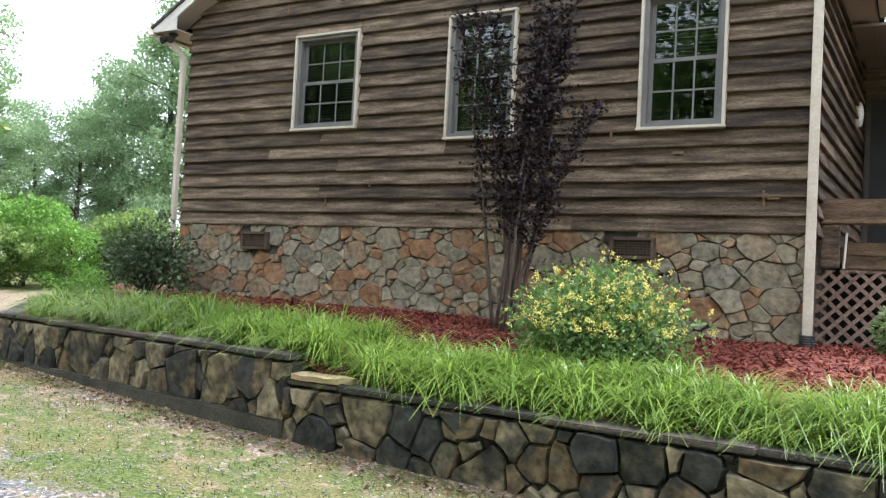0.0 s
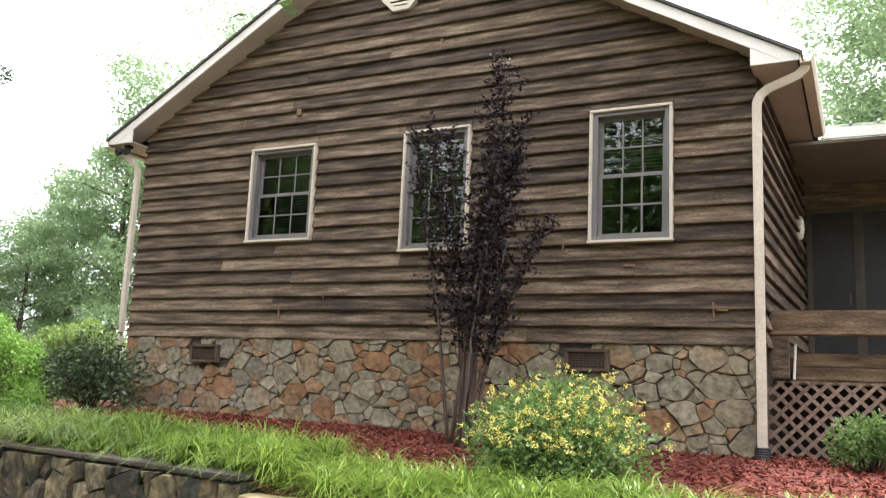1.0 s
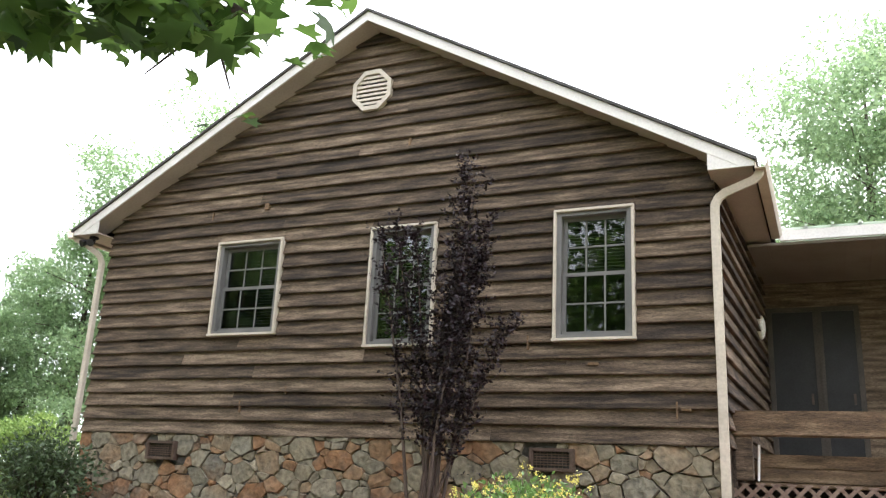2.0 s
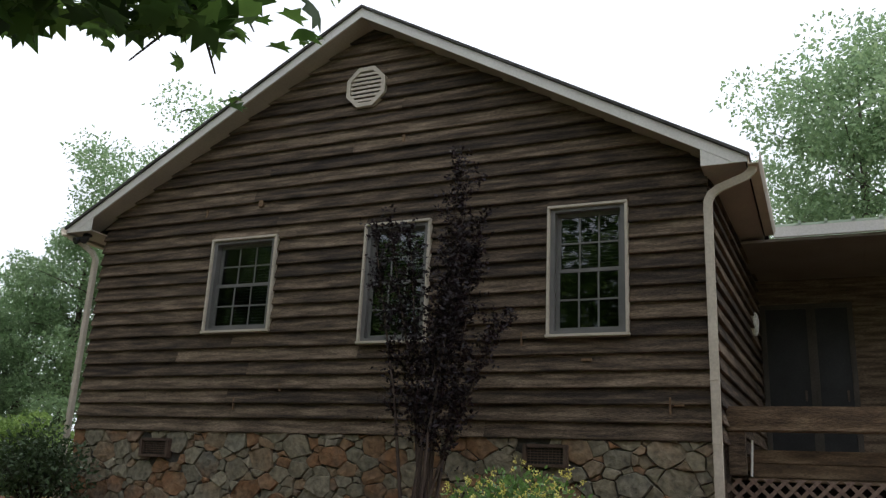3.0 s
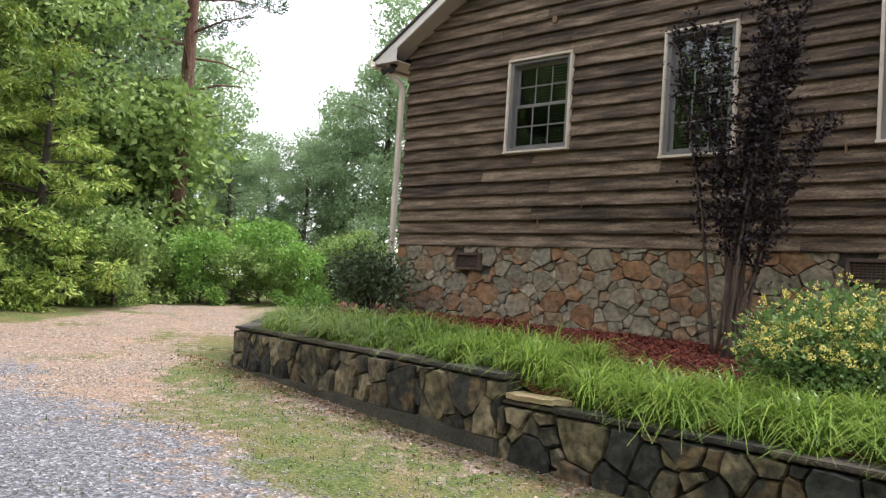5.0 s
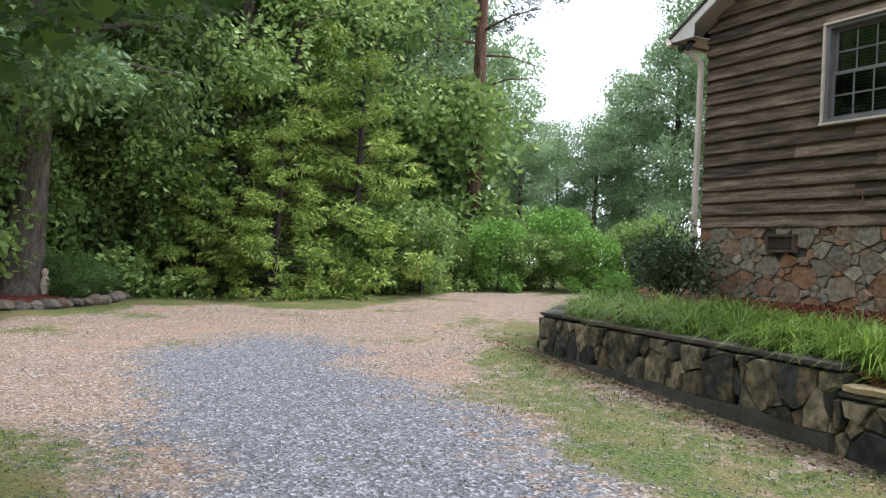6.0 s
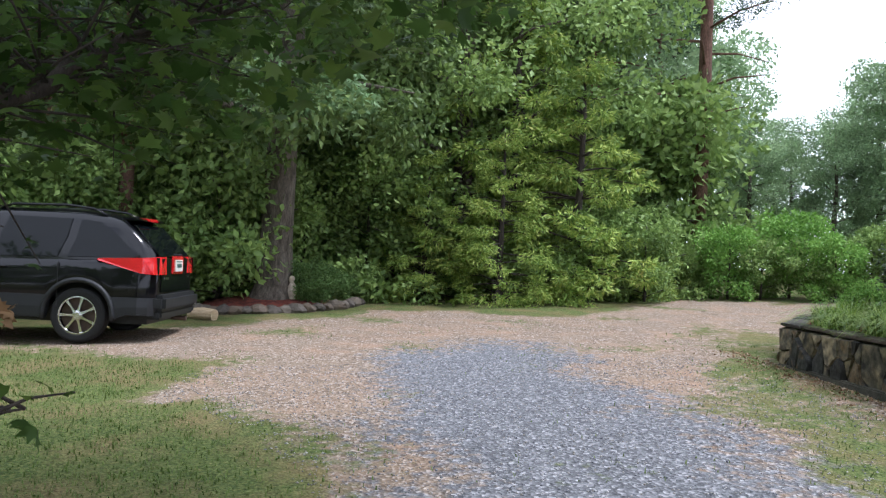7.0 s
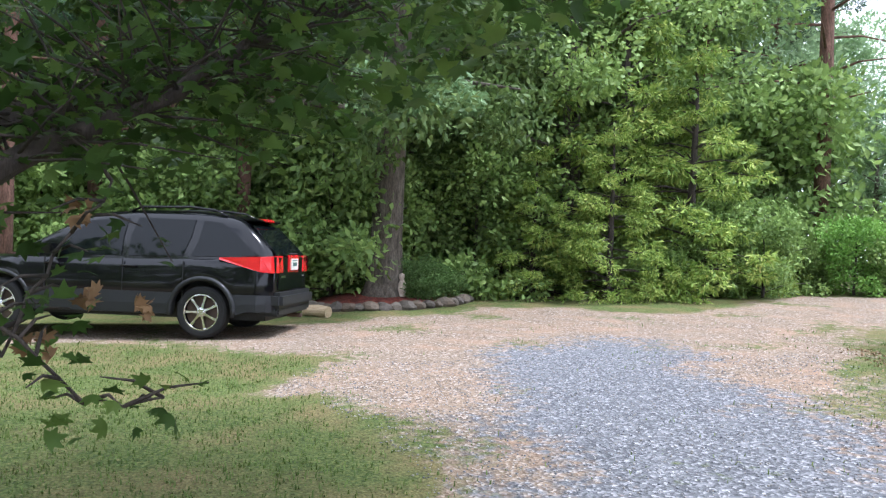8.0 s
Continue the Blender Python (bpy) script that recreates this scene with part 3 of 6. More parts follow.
def downspout(pts, w, label, boot):
    d = empty("downspout", label, "downspout", group="downspouts")
    bm = bmesh.new()
    tube(bm, pts, [w] * len(pts), 4)
    bmesh.ops.bevel(bm, geom=list(bm.edges), offset=0.008, segments=2, affect="EDGES")
    part("pipe", bm, TRIM, d, smooth=False)
    if boot:
        bm = bmesh.new()
        x, y, z = boot
        ring = [(x, y, z + 0.22 - 0.011 * i) for i in range(20)]
        tube(bm, ring, [0.068 + (0.006 if i % 2 else 0) for i in range(20)], 14)
        part("corrugated_boot", bm, BLACK, d, "black corrugated drain boot", smooth=False)
    for z in (pts[0][2] + 1.0, pts[0][2] + 1.6):
        part("seam", abox(pts[0][0] - w * 0.76, pts[0][0] + w * 0.76, pts[0][1] - w * 0.76, pts[0][1] + w * 0.76, z, z + 0.012), TRIM, d)
    return d


exr, ezr = EAVES[1]
elbow = [(3.95, -0.12, 1.38), (3.95, -0.12, 4.72), (3.955, -0.125, 4.80), (3.99, -0.13, 4.87), (4.07, -0.15, 4.92), (4.22, -0.19, 4.96), (4.34, -0.22, 4.995), (4.395, -0.24, 5.04), (4.41, -0.25, ezr - 0.08)]
downspout(elbow, 0.06, "cream square downspout with a black boot in the mulch", (3.95, -0.12, 1.25))
exl, ezl = EAVES[-1]
downspout([(XL - 0.06, -0.1, 1.45), (XL - 0.06, -0.1, 4.75), (XL - 0.1, -0.14, 4.85), (XL - 0.3, -0.2, 5.0), (exl - 0.06, -0.25, ezl - 0.08)], 0.05, "cream square downspout at the house corner", None)

# flood lamp under the corner of the eave
fl = empty("flood_lamp", "small dark twin flood lamp under the eave corner", "lamp")
fx, fz = XL - 0.17, ezl - 0.06
part("mount", abox(fx - 0.05, fx + 0.05, -0.26, -0.16, fz - 0.04, fz, bevel=0.01), BLACK, fl)
for dx in (-0.06, 0.06):
    bm = bmesh.new()
    tube(bm, [(fx + dx * 0.3, -0.21, fz - 0.04), (fx + dx, -0.27, fz - 0.09), (fx + dx * 1.4, -0.34, fz - 0.13)], [0.02, 0.035, 0.055], 10)
    part("lamp_head", bm, BLACK, fl)

# octagonal gable vent
gv = empty("gable_vent", "cream octagonal louvred gable vent", "vent", pose(-0.2, -0.05, 6.775))
octo = [(0.3 * math.cos(radians(22.5 + 45 * i)), 0.3 * math.sin(radians(22.5 + 45 * i))) for i in range(8)]
for i in range(8):
    (x0, z0), (x1, z1) = octo[i], octo[(i + 1) % 8]
    bm = bmesh.new()
    prism(bm, [(x0, z0), (x1, z1), (x1 * 0.8, z1 * 0.8), (x0 * 0.8, z0 * 0.8)], -0.045, 0.03)
    part("frame_side", bm, TRIM, gv)
bm = bmesh.new()
prism(bm, [(x * 0.82, z * 0.82) for x, z in octo], 0.02, 0.03)
part("backing", bm, BLACK, gv, "dark louvre backing")
for i in range(7):
    z = -0.18 + i * 0.06
    hw_ = min(0.225, 0.33 - abs(z) - 0.0) * 0.98
    bm = bmesh.new()
    prism(bm, [(-hw_, z - 0.016), (hw_, z - 0.016), (hw_, z + 0.016), (-hw_, z + 0.016)], -0.03, -0.015)
    ob = part("louvre", bm, TRIM, gv)

# foundation vents
VENTS = [(-3.1, -2.64, 2.083, 2.315), (2.014, 2.484, 2.12, 2.35)]
for x0, x1, z0, z1 in VENTS:
    v = empty("crawlspace_vent", "brown metal crawlspace vent set in stone", "vent", pose(x0, -0.05, z0), group="crawlspace vents")
    w, h = x1 - x0, z1 - z0
    for q in ((0, 0.04, 0, h), (w - 0.04, w, 0, h), (0.04, w - 0.04, h - 0.035, h), (0.04, w - 0.04, 0, 0.035)):
        part("frame_bar", abox(q[0], q[1], -0.05, 0.05, q[2], q[3], bevel=0.004), VENT, v)
    part("backing", abox(0.04, w - 0.04, -0.008, 0.05, 0.035, h - 0.035), BLACK, v)
    for i in range(5):
        z = 0.06 + (h - 0.1) * i / 5
        part("louvre", abox(0.04, w - 0.04, -0.022, -0.012, z, z + 0.012), VENT, v)
    for i in range(9):
        x = 0.04 + (w - 0.08) * (i + 1) / 10
        part("wire", abox(x - 0.002, x + 0.002, -0.028, -0.023, 0.035, h - 0.035), VENT, v)

# ---------------------------------------------------------------- porch
PY = 0.45
DECK = 2.32
bm = abox(4.05, 12.0, 0.7, 4.3, DECK - 0.14, DECK)
tagged(part("porch_floor", bm, RAILWOOD), "weathered timber porch deck", "porch floor", kind="structure")
bm = abox(3.9, 12.0, 4.3, 4.45, 1.2, 5.3)
wall_porch = tagged(part("wall_porch", bm, SIDING), "dark sided wall at the back of the porch", "wall", kind="structure")
bm = abox(3.96, 12.2, 2.26, 4.4, 5.02, 5.055)
tagged(part("ceiling_porch", bm, PORCHTOP), "panelled porch ceiling, darkened for shade", "ceiling", kind="structure")
for i in range(26):
    x = 4.3 + i * 0.3
    part("soffit_rib", abox(x, x + 0.012, 2.28, 4.2, 5.012, 5.02), PORCHTOP, bpy.data.objects["ceiling_porch"])
pr = empty("porch_roof", "low porch roof of pale green ribbed metal", "roof", kind="structure")
bm = bmesh.new()
for v in ((4.42, 2.18, 5.215), (12.3, 2.18, 5.215), (12.3, 4.5, 5.55), (4.42, 4.5, 5.55)):
    bm.verts.new(v)
bm.faces.new(bm.verts)
bmesh.ops.solidify(bm, geom=bm.faces[:], thickness=0.02)
part("sheet", bm, METALROOF, pr)
for i in range(26):
    x = 4.45 + i * 0.3
    bm = bmesh.new()
    vs = box(bm, x, x + 0.03, 2.17, 4.5, 5.22, 5.25)
    for v in vs:
        v.co.z += (v.co.y - 2.18) * 0.144
    part("rib", bm, METALROOF, pr)
part("eave_board", abox(4.46, 12.3, 2.2, 2.245, 5.06, 5.19), WHITE, pr, "white eave board")
rail = empty("porch_rail", "heavy weathered timber porch rail on a post", "railing", pose(3.97, PY, 2.55))
part("beam", abox(0, 8, -0.06, 0.08, 0.0, 0.245, bevel=0.012), RAILWOOD, rail)
part("post", abox(0.02, 0.18, -0.03, 0.11, -0.43, -0.002, bevel=0.008), SIDING, rail)
part("post", abox(4.0, 4.16, -0.03, 0.11, -0.43, -0.002, bevel=0.008), SIDING, rail)
for i, z in enumerate((2.12, 2.255)):
    tagged(part("rim_board", abox(4.2, 12, 0.6, 0.64, z, z + 0.13, bevel=0.006), RAILWOOD), "brown weathered deck rim board", "board", group="deck rim boards")
tagged(part("rim_ledge", abox(4.16, 12, 0.5, 0.64, 2.075, 2.112, bevel=0.006), RAILWOOD), "weathered timber ledge above the lattice", "board")
bm = bmesh.new()
tube(bm, [(4.19, 0.5, 2.12), (4.195, 0.5, 2.2), (4.21, 0.5, 2.47)], [0.012] * 3, 8)
tagged(part("conduit", bm, WHITE), "short white plastic conduit on the porch post", "pipe")
lat = empty("lattice_panel", "brown wooden lattice skirting below the porch", "lattice", pose(3.95, PY, 1.2))
LW, LH, LS = 3.2, 0.9, 0.1
for d, y in ((1, 0.0), (-1, 0.012)):
    k = -LH
    while k < LW + LH:
        # strips at 45 degrees clipped to the panel
        t0, t1 = 0.0, LH
        x0, x1 = (k, k + LH) if d > 0 else (k + LH, k)
        if d > 0:
            t0, t1 = max(0, -k), min(LH, LW - k)
        else:
            t0, t1 = max(0, k + LH - LW), min(LH, k + LH)
        if t1 - t0 > 0.03:
            xa = k + t0 if d > 0 else k + LH - t0
            xb = k + t1 if d > 0 else k + LH - t1
            w = 0.026
            bm = bmesh.new()
            prism(bm, [(xa - w, t0), (xa + w, t0), (xb + w, t1), (xb - w, t1)], y, y + 0.009)
            part("strip", bm, LATTICE, lat)
        k += LS * 1.414
# black sheet added behind the lattice, its colour standing for the darkness there
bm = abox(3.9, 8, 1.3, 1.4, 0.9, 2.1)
tagged(part("wall_crawl", bm, BLACK), "black sheet for the darkness below the porch", "wall", kind="structure")


def porch_door(k, x0, x1, z1):
    d = tagged(new(f"door_{k}"), "dark screen door on the porch, frame darkened for shade", "door", kind="structure")
    y = 4.3
    for q in ((x0 - 0.07, x0, y - 0.05, y, DECK, z1 + 0.07), (x1, x1 + 0.07, y - 0.05, y, DECK, z1 + 0.07), (x0, x1, y - 0.05, y, z1, z1 + 0.07)):
        part("door_frame", abox(*q, bevel=0.005), DIMTRIM, d)
    part("panel", abox(x0, x1, y - 0.03, y - 0.004, DECK, z1), BLACK, d, "dark screened panel")
    part("rail", abox(x0, x1, y - 0.036, y - 0.031, DECK + 0.8, DECK + 0.86), BLACK, d)
    part("door_handle", abox(x1 - 0.08, x1 - 0.05, y - 0.06, y - 0.031, DECK + 0.95, DECK + 1.1, bevel=0.005), VENT, d)


porch_door(1, 4.2, 4.74, 4.58)
porch_door(2, 4.86, 5.27, 4.58)
lampo = empty("porch_lamp", "white oval bulkhead lamp on the porch side wall", "lamp")
bm = bmesh.new()
bmesh.ops.create_uvsphere(bm, u_segments=20, v_segments=12, radius=1)
bmesh.ops.scale(bm, vec=(0.05, 0.085, 0.165), verts=bm.verts)
bmesh.ops.translate(bm, vec=(0.06, 0, 0), verts=bm.verts)
part("glass_cover", bm, LAMPWHITE, lampo, smooth=True)
part("back_plate", abox(0.0, 0.045, -0.09, 0.09, -0.17, 0.17, bevel=0.01), TRIM, lampo)
lampo.matrix_world = SIDE @ Matrix.Translation((0.0, 3.45, 4.22))

# ---------------------------------------------------------------- retaining wall
CAP_U, CAP_L = 1.185, 1.01
ang = math.atan2(LU.y, LU.x)


def retaining(name, p0, p1, cap, label, seed, footing):
    """A stone-faced wall from p0 (seen at its left) to p1, its face towards the drive."""
    d = (p1 - p0)
    L = d.length
    m = Matrix.Translation((p0.x, p0.y, 0)) @ Matrix.Rotation(math.atan2(d.y, d.x), 4, "Z")
    w = tagged(part(name, abox(0, L, 0.0, 0.28, -0.2, cap - 0.05), DARKMORTAR), label, "retaining wall", kind="structure")
    w.matrix_world = m
    r = random.Random(seed)
    x = 0.0
    while x < L - 0.02:
        n = min(r.uniform(0.4, 0.8), L - x)
        if L - x - n < 0.25:
            n = L - x
        o = part("cap_slab", abox(x + 0.003, x + n - 0.003, -0.045 - r.uniform(0, 0.035), 0.3, cap - 0.03 - r.uniform(0, 0.008), cap + r.uniform(-0.006, 0.006), bevel=0.008), CAPSTONE, w)
        x += n
    if footing:
        part("footing", abox(0.02, L, -0.09, 0.0, 0.3, 0.715, bevel=0.015), CONCRETE, w, "dark concrete footing")
    return w, L


EDGE_L = WALL_E + WU * 0.05
upper_wall, UL = retaining("retaining_wall_upper", EDGE_L, WALL_S, CAP_U, "low retaining wall of dark mossy field stone on a footing", 3, True)
lower_wall, LL = retaining("retaining_wall_lower", WALL_S, WALL_R, CAP_L, "stepped-down retaining wall of dark mossy field stone", 4, False)
end_wall, EL = retaining("retaining_wall_end", WALL_E + BACK * 2.6, WALL_E, CAP_U - 0.002, "short return of the dark stone retaining wall", 5, False)

# split rock lying on the lower wall beside the step
bm = bmesh.new()
box(bm, 0, 0.46, 0, 0.2, 0, 0.04)
bmesh.ops.subdivide_edges(bm, edges=bm.edges[:], cuts=3, use_grid_fill=True)
for v in bm.verts:
    v.co += Vector((noise.noise(v.co * 9), noise.noise(v.co * 9 + Vector((5, 0, 0))), 0.5 * noise.noise(v.co * 12))) * 0.03
rock = tagged(part("flat_rock", bm, SLAB), "pale tan split rock lying on the wall step", "rock")
rock.matrix_world = Matrix.Translation((WALL_S.x + 0.04, WALL_S.y - 0.06, CAP_L + 0.012)) @ Matrix.Rotation(ang, 4, "Z")
# ---------------------------------------------------------------- foliage tools
BARK = material("grey_oak_bark", [(0.06, 0.05, 0.04), (0.12, 0.1, 0.08), (0.17, 0.145, 0.12)], 0.95, 3, (5, 5, 1), 1.0, 14, spread=0.45)
PINEBARK = material("red_pine_bark", [(0.1, 0.055, 0.04), (0.2, 0.11, 0.08)], 0.95, 3, (4, 4, 1), 0.8, 12, spread=0.35)
TWIG = material("dark_twig_bark", [(0.03, 0.024, 0.02), (0.07, 0.055, 0.045)], 0.9, 6, (3, 3, 1), 0.3)
MYRTLEBARK = material("pale_brown_stems", [(0.06, 0.042, 0.035), (0.12, 0.085, 0.065)], 0.85, 6, (4, 4, 1), 0.3)
L_WOODS = leafy("woodland_leaves", [(0.099, 0.1621, 0.0505), (0.2026, 0.3063, 0.0841), (0.3829, 0.5045, 0.1471)])
L_OAK = leafy("deep_oak_leaves", [(0.0578, 0.1014, 0.0312), (0.1157, 0.1801, 0.0516), (0.2024, 0.2763, 0.0773)])
# distance haze is put into these paler, bluer leaf colours
L_FAR = leafy("haze_paled_leaves", [(0.1877, 0.2835, 0.1487), (0.2965, 0.4172, 0.2209), (0.4378, 0.5667, 0.2954)])
L_LAYER = leafy("yellow_green_layered_leaves", [(0.07, 0.13, 0.026), (0.16, 0.26, 0.05), (0.28, 0.39, 0.075), (0.42, 0.5, 0.12), (0.4, 0.29, 0.11)])
L_BRIGHT = leafy("bright_bush_leaves", [(0.0891, 0.1936, 0.0356), (0.1782, 0.3421, 0.062), (0.297, 0.4906, 0.1069)])
L_PALE = leafy("pale_dogwood_leaves", [(0.12, 0.216, 0.084), (0.204, 0.324, 0.144), (0.288, 0.42, 0.216)])
L_PINE = leafy("pine_needles", [(0.038, 0.085, 0.038), (0.085, 0.152, 0.076)], through=0.15)
L_MYRTLE = leafy("dark_purple_leaves", [(0.009, 0.006, 0.008), (0.018, 0.011, 0.014), (0.034, 0.016, 0.02)], 0.42, 0.12)
L_SHRUB = leafy("dark_shrub_leaves", [(0.03, 0.053, 0.021), (0.068, 0.105, 0.045), (0.12, 0.165, 0.083)], 0.4, 0.15)
L_HYP = leafy("shrub_green_leaves", [(0.056, 0.112, 0.0294), (0.119, 0.21, 0.0588), (0.21, 0.308, 0.098)])
FLOWER = leafy("yellow_petals", [(0.55, 0.47, 0.08), (0.7, 0.62, 0.17), (0.78, 0.73, 0.33)], 0.6, 0.3)
L_MAPLE = leafy("maple_leaves", [(0.022, 0.05, 0.01), (0.045, 0.09, 0.018), (0.09, 0.16, 0.034), (0.2, 0.27, 0.055)], 0.5, 0.55)
L_BROWN = leafy("withered_leaves", [(0.16, 0.09, 0.04), (0.26, 0.16, 0.08)], 0.8, 0.1)
BLADE = leafy("border_grass_blades", [(0.04, 0.09, 0.012), (0.1, 0.185, 0.025), (0.2, 0.3, 0.045), (0.4, 0.47, 0.12)], 0.38, 0.34)
TURF = leafy("turf_blades", [(0.05, 0.085, 0.016), (0.078, 0.125, 0.024), (0.115, 0.165, 0.036), (0.17, 0.18, 0.06)], 0.6, 0.3)
npr = np.random.RandomState(5)


def unit(v):
    return v / np.maximum(1e-6, np.linalg.norm(v, axis=-1, keepdims=True))


def fast_mesh(verts, faces_n, loops):
    me = bpy.data.meshes.new("leaves")
    nf = len(loops) // faces_n
    me.vertices.add(len(verts))
    me.vertices.foreach_set("co", np.asarray(verts, np.float32).ravel())
    me.loops.add(len(loops))
    me.loops.foreach_set("vertex_index", np.asarray(loops, np.int32))
    me.polygons.add(nf)
    me.polygons.foreach_set("loop_start", np.arange(0, nf * faces_n, faces_n, dtype=np.int32))
    me.update(calc_edges=True)
    return me


def leaves(P, D, size, ratio=0.5, fold=0.12):
    """Folded diamond leaves from bases P along D."""
    n = len(P)
    D = unit(D)
    side = unit(np.cross(D, npr.normal(size=(n, 3))))
    up = np.cross(side, D)
    s = (np.ones(n) * size if np.isscalar(size) else size)[:, None]
    m = P + D * s * 0.45
    v = np.stack([P, m + side * s * ratio * 0.5 + up * s * fold, P + D * s, m - side * s * ratio * 0.5 + up * s * fold], 1).reshape(-1, 3)
    base = np.arange(n)[:, None] * 4
    return fast_mesh(v, 3, (base + np.array([[0, 1, 2, 0, 2, 3]])).ravel())


def clumped(centres, radii, per, flat=1.0, droop=0.0, out=0.5):
    """Leaf bases and directions scattered about clump centres, thicker towards the clump's skin."""
    P, D = [], []
    for c, r in zip(centres, radii):
        q = unit(npr.normal(size=(per, 3))) * (npr.uniform(0.25, 1.0, (per, 1)) ** 0.6) * r
        q[:, 2] *= flat
        d = unit(q) * out + npr.normal(size=(per, 3)) * 0.5
        d[:, 2] -= droop
        P.append(q + np.asarray(c))
        D.append(d)
    return np.concatenate(P), np.concatenate(D)


def limbs(bm, base, top, spread, r0, n, seed, low=0.35):
    """A trunk from base to top with n tapering limbs. Returns the limb ends."""
    r = random.Random(seed)
    base, top = Vector(base), Vector(top)
    pts = [base.lerp(top, t) + Vector((r.uniform(-1, 1), r.uniform(-1, 1), 0)) * 0.12 * (top - base).length * 0.1 * (t > 0) for t in (0, 0.15, 0.35, 0.6, 0.8, 1)]
    tube(bm, [pts[0] - Vector((0, 0, 0.3))] + pts, [r0 * 1.35] + [r0 * f for f in (1.2, 1.0, 0.85, 0.6, 0.38, 0.1)], 10)
    ends = []
    for i in range(n):
        t = low + (0.97 - low) * (i + r.random()) / n
        p = base.lerp(top, t)
        a = i * 2.4 + r.uniform(-0.4, 0.4)
        L = spread * (1.1 - 0.55 * t) * r.uniform(0.75, 1.15)
        d = Vector((math.cos(a), math.sin(a), r.uniform(0.1, 0.5)))
        e1, e2 = p + d * L * 0.5 + Vector((0, 0, 0.08 * L)), p + d * L
        tube(bm, [p, e1, e2], [r0 * 0.4 * (1.1 - t), r0 * 0.22 * (1.1 - t), 0.012], 6)
        ends += [e1, e2, p.lerp(e2, 0.75)]
    return ends


def tree_meshes(height, spread, r0, per, leaf, seed, low=0.25, flat=0.7, clump=0.9, n=22, droop=0.1, ratio=0.55):
    bm = bmesh.new()
    ends = limbs(bm, (0, 0, 0), (0, 0, height * 0.95), spread, r0, n, seed, low)
    me = bpy.data.meshes.new("trunk")
    bm.to_mesh(me)
    bm.free()
    me.shade_smooth()
    r = random.Random(seed + 5)
    ends.append(Vector((0, 0, height * 0.95)))
    C = [tuple(e + Vector((r.uniform(-0.4, 0.4), r.uniform(-0.4, 0.4), r.uniform(-0.3, 0.3)))) for e in ends]
    R = [clump * r.uniform(0.6, 1.2) for _ in C]
    P, D = clumped(C, R, per, flat, droop)
    return me, leaves(P, D, leaf * npr.uniform(0.7, 1.25, len(P)), ratio)


def stand(name, label, category, meshes, mats, m, group=""):
    ob = empty(name, label, category, m, group)
    meshes = [me if not me.materials or me.materials[0] == q else me.copy() for me, q in zip(meshes, mats)]
    for me, q in zip(meshes, mats):
        if me.materials and me.materials[0] != q:
            me.materials[0] = q
    hang("trunk", meshes[0], mats[0], ob)
    hang("crown", meshes[1], mats[1], ob)
    return ob


EYE = Vector((4.72, -9.0, 0))
TURN = 2.9


def at(az, dist, sink=0.05):
    x, y = EYE.x + dist * math.cos(radians(az + TURN)), EYE.y + dist * math.sin(radians(az + TURN))
    return Vector((x, y, G(x, y) - sink))


# ---------------------------------------------------------------- planting bed
def wall_y(x):
    if x < WALL_E.x:
        return WALL_E.y + (x - WALL_E.x) * BACK.y / BACK.x
    d = LU if x > WALL_S.x else WU
    return WALL_S.y + (x - WALL_S.x) * d.y / d.x


def bed_z(x, y):
    yw = wall_y(x) + 0.15
    t = max(0.0, min(1.0, (y - yw) / max(0.5, 0.05 - yw)))
    f = max(0.0, min(1.0, (x - 0.75) / 0.6))
    cap = (CAP_U - 0.06) * (1 - f) + (CAP_L - 0.06) * f
    house = 1.41 - 0.012 * x
    return cap + (house - cap) * t ** 0.5 + 0.02 * noise.noise((x * 2, y * 2, 1)) + 0.015 * noise.noise((x * 7, y * 7, 2))


MULCH = material("red_brown_mulch", [(0.05, 0.0105, 0.007), (0.115, 0.024, 0.014), (0.175, 0.044, 0.026)], 0.95, 9, (1, 1, 1), 1.0, 45, spread=0.6)
CHIPS = material("red_mulch_chips", [(0.04, 0.009, 0.006), (0.12, 0.026, 0.016), (0.21, 0.052, 0.032), (0.3, 0.1, 0.062)], 0.9, 9, bump=0, island=0.9)
xs = np.arange(-5.8, 7.6, 0.12)
nt = 34
vv, ff = [], []
for x in xs:
    y0 = wall_y(x) + 0.12
    y1 = 0.05 if XL < x < XR else (0.75 if x > 0 else 1.2)
    for j in range(nt):
        y = y0 + (y1 - y0) * j / (nt - 1)
        vv.append((x, y, bed_z(x, y)))
for i in range(len(xs) - 1):
    for j in range(nt - 1):
        a = i * nt + j
        ff.append((a, a + nt, a + nt + 1, a + 1))
bed_me = raw(vv, ff)
bed_me.materials.append(MULCH)
tagged(new("mulch_bed", bed_me), "sloping planting bed covered in red-brown bark mulch", "mulch bed", kind="structure")

n = 26000
X = npr.uniform(-3.6, 6.4, n)
Yw = np.array([wall_y(x) for x in X])
Y = Yw + 0.5 + npr.uniform(0, 1, n) * (np.where(X > XR, 0.4, -0.08) - Yw - 0.5)
P = np.array([(x, y, bed_z(x, y) + 0.004) for x, y in zip(X, Y)])
D = npr.normal(size=(n, 3))
D[:, 2] = np.abs(D[:, 2]) * 0.35
tagged(hang("mulch_chips", leaves(P, D, npr.uniform(0.025, 0.085, n), 0.28, 0.1), CHIPS), "loose shredded red-brown bark mulch on the bed", "mulch", kind="stuff")


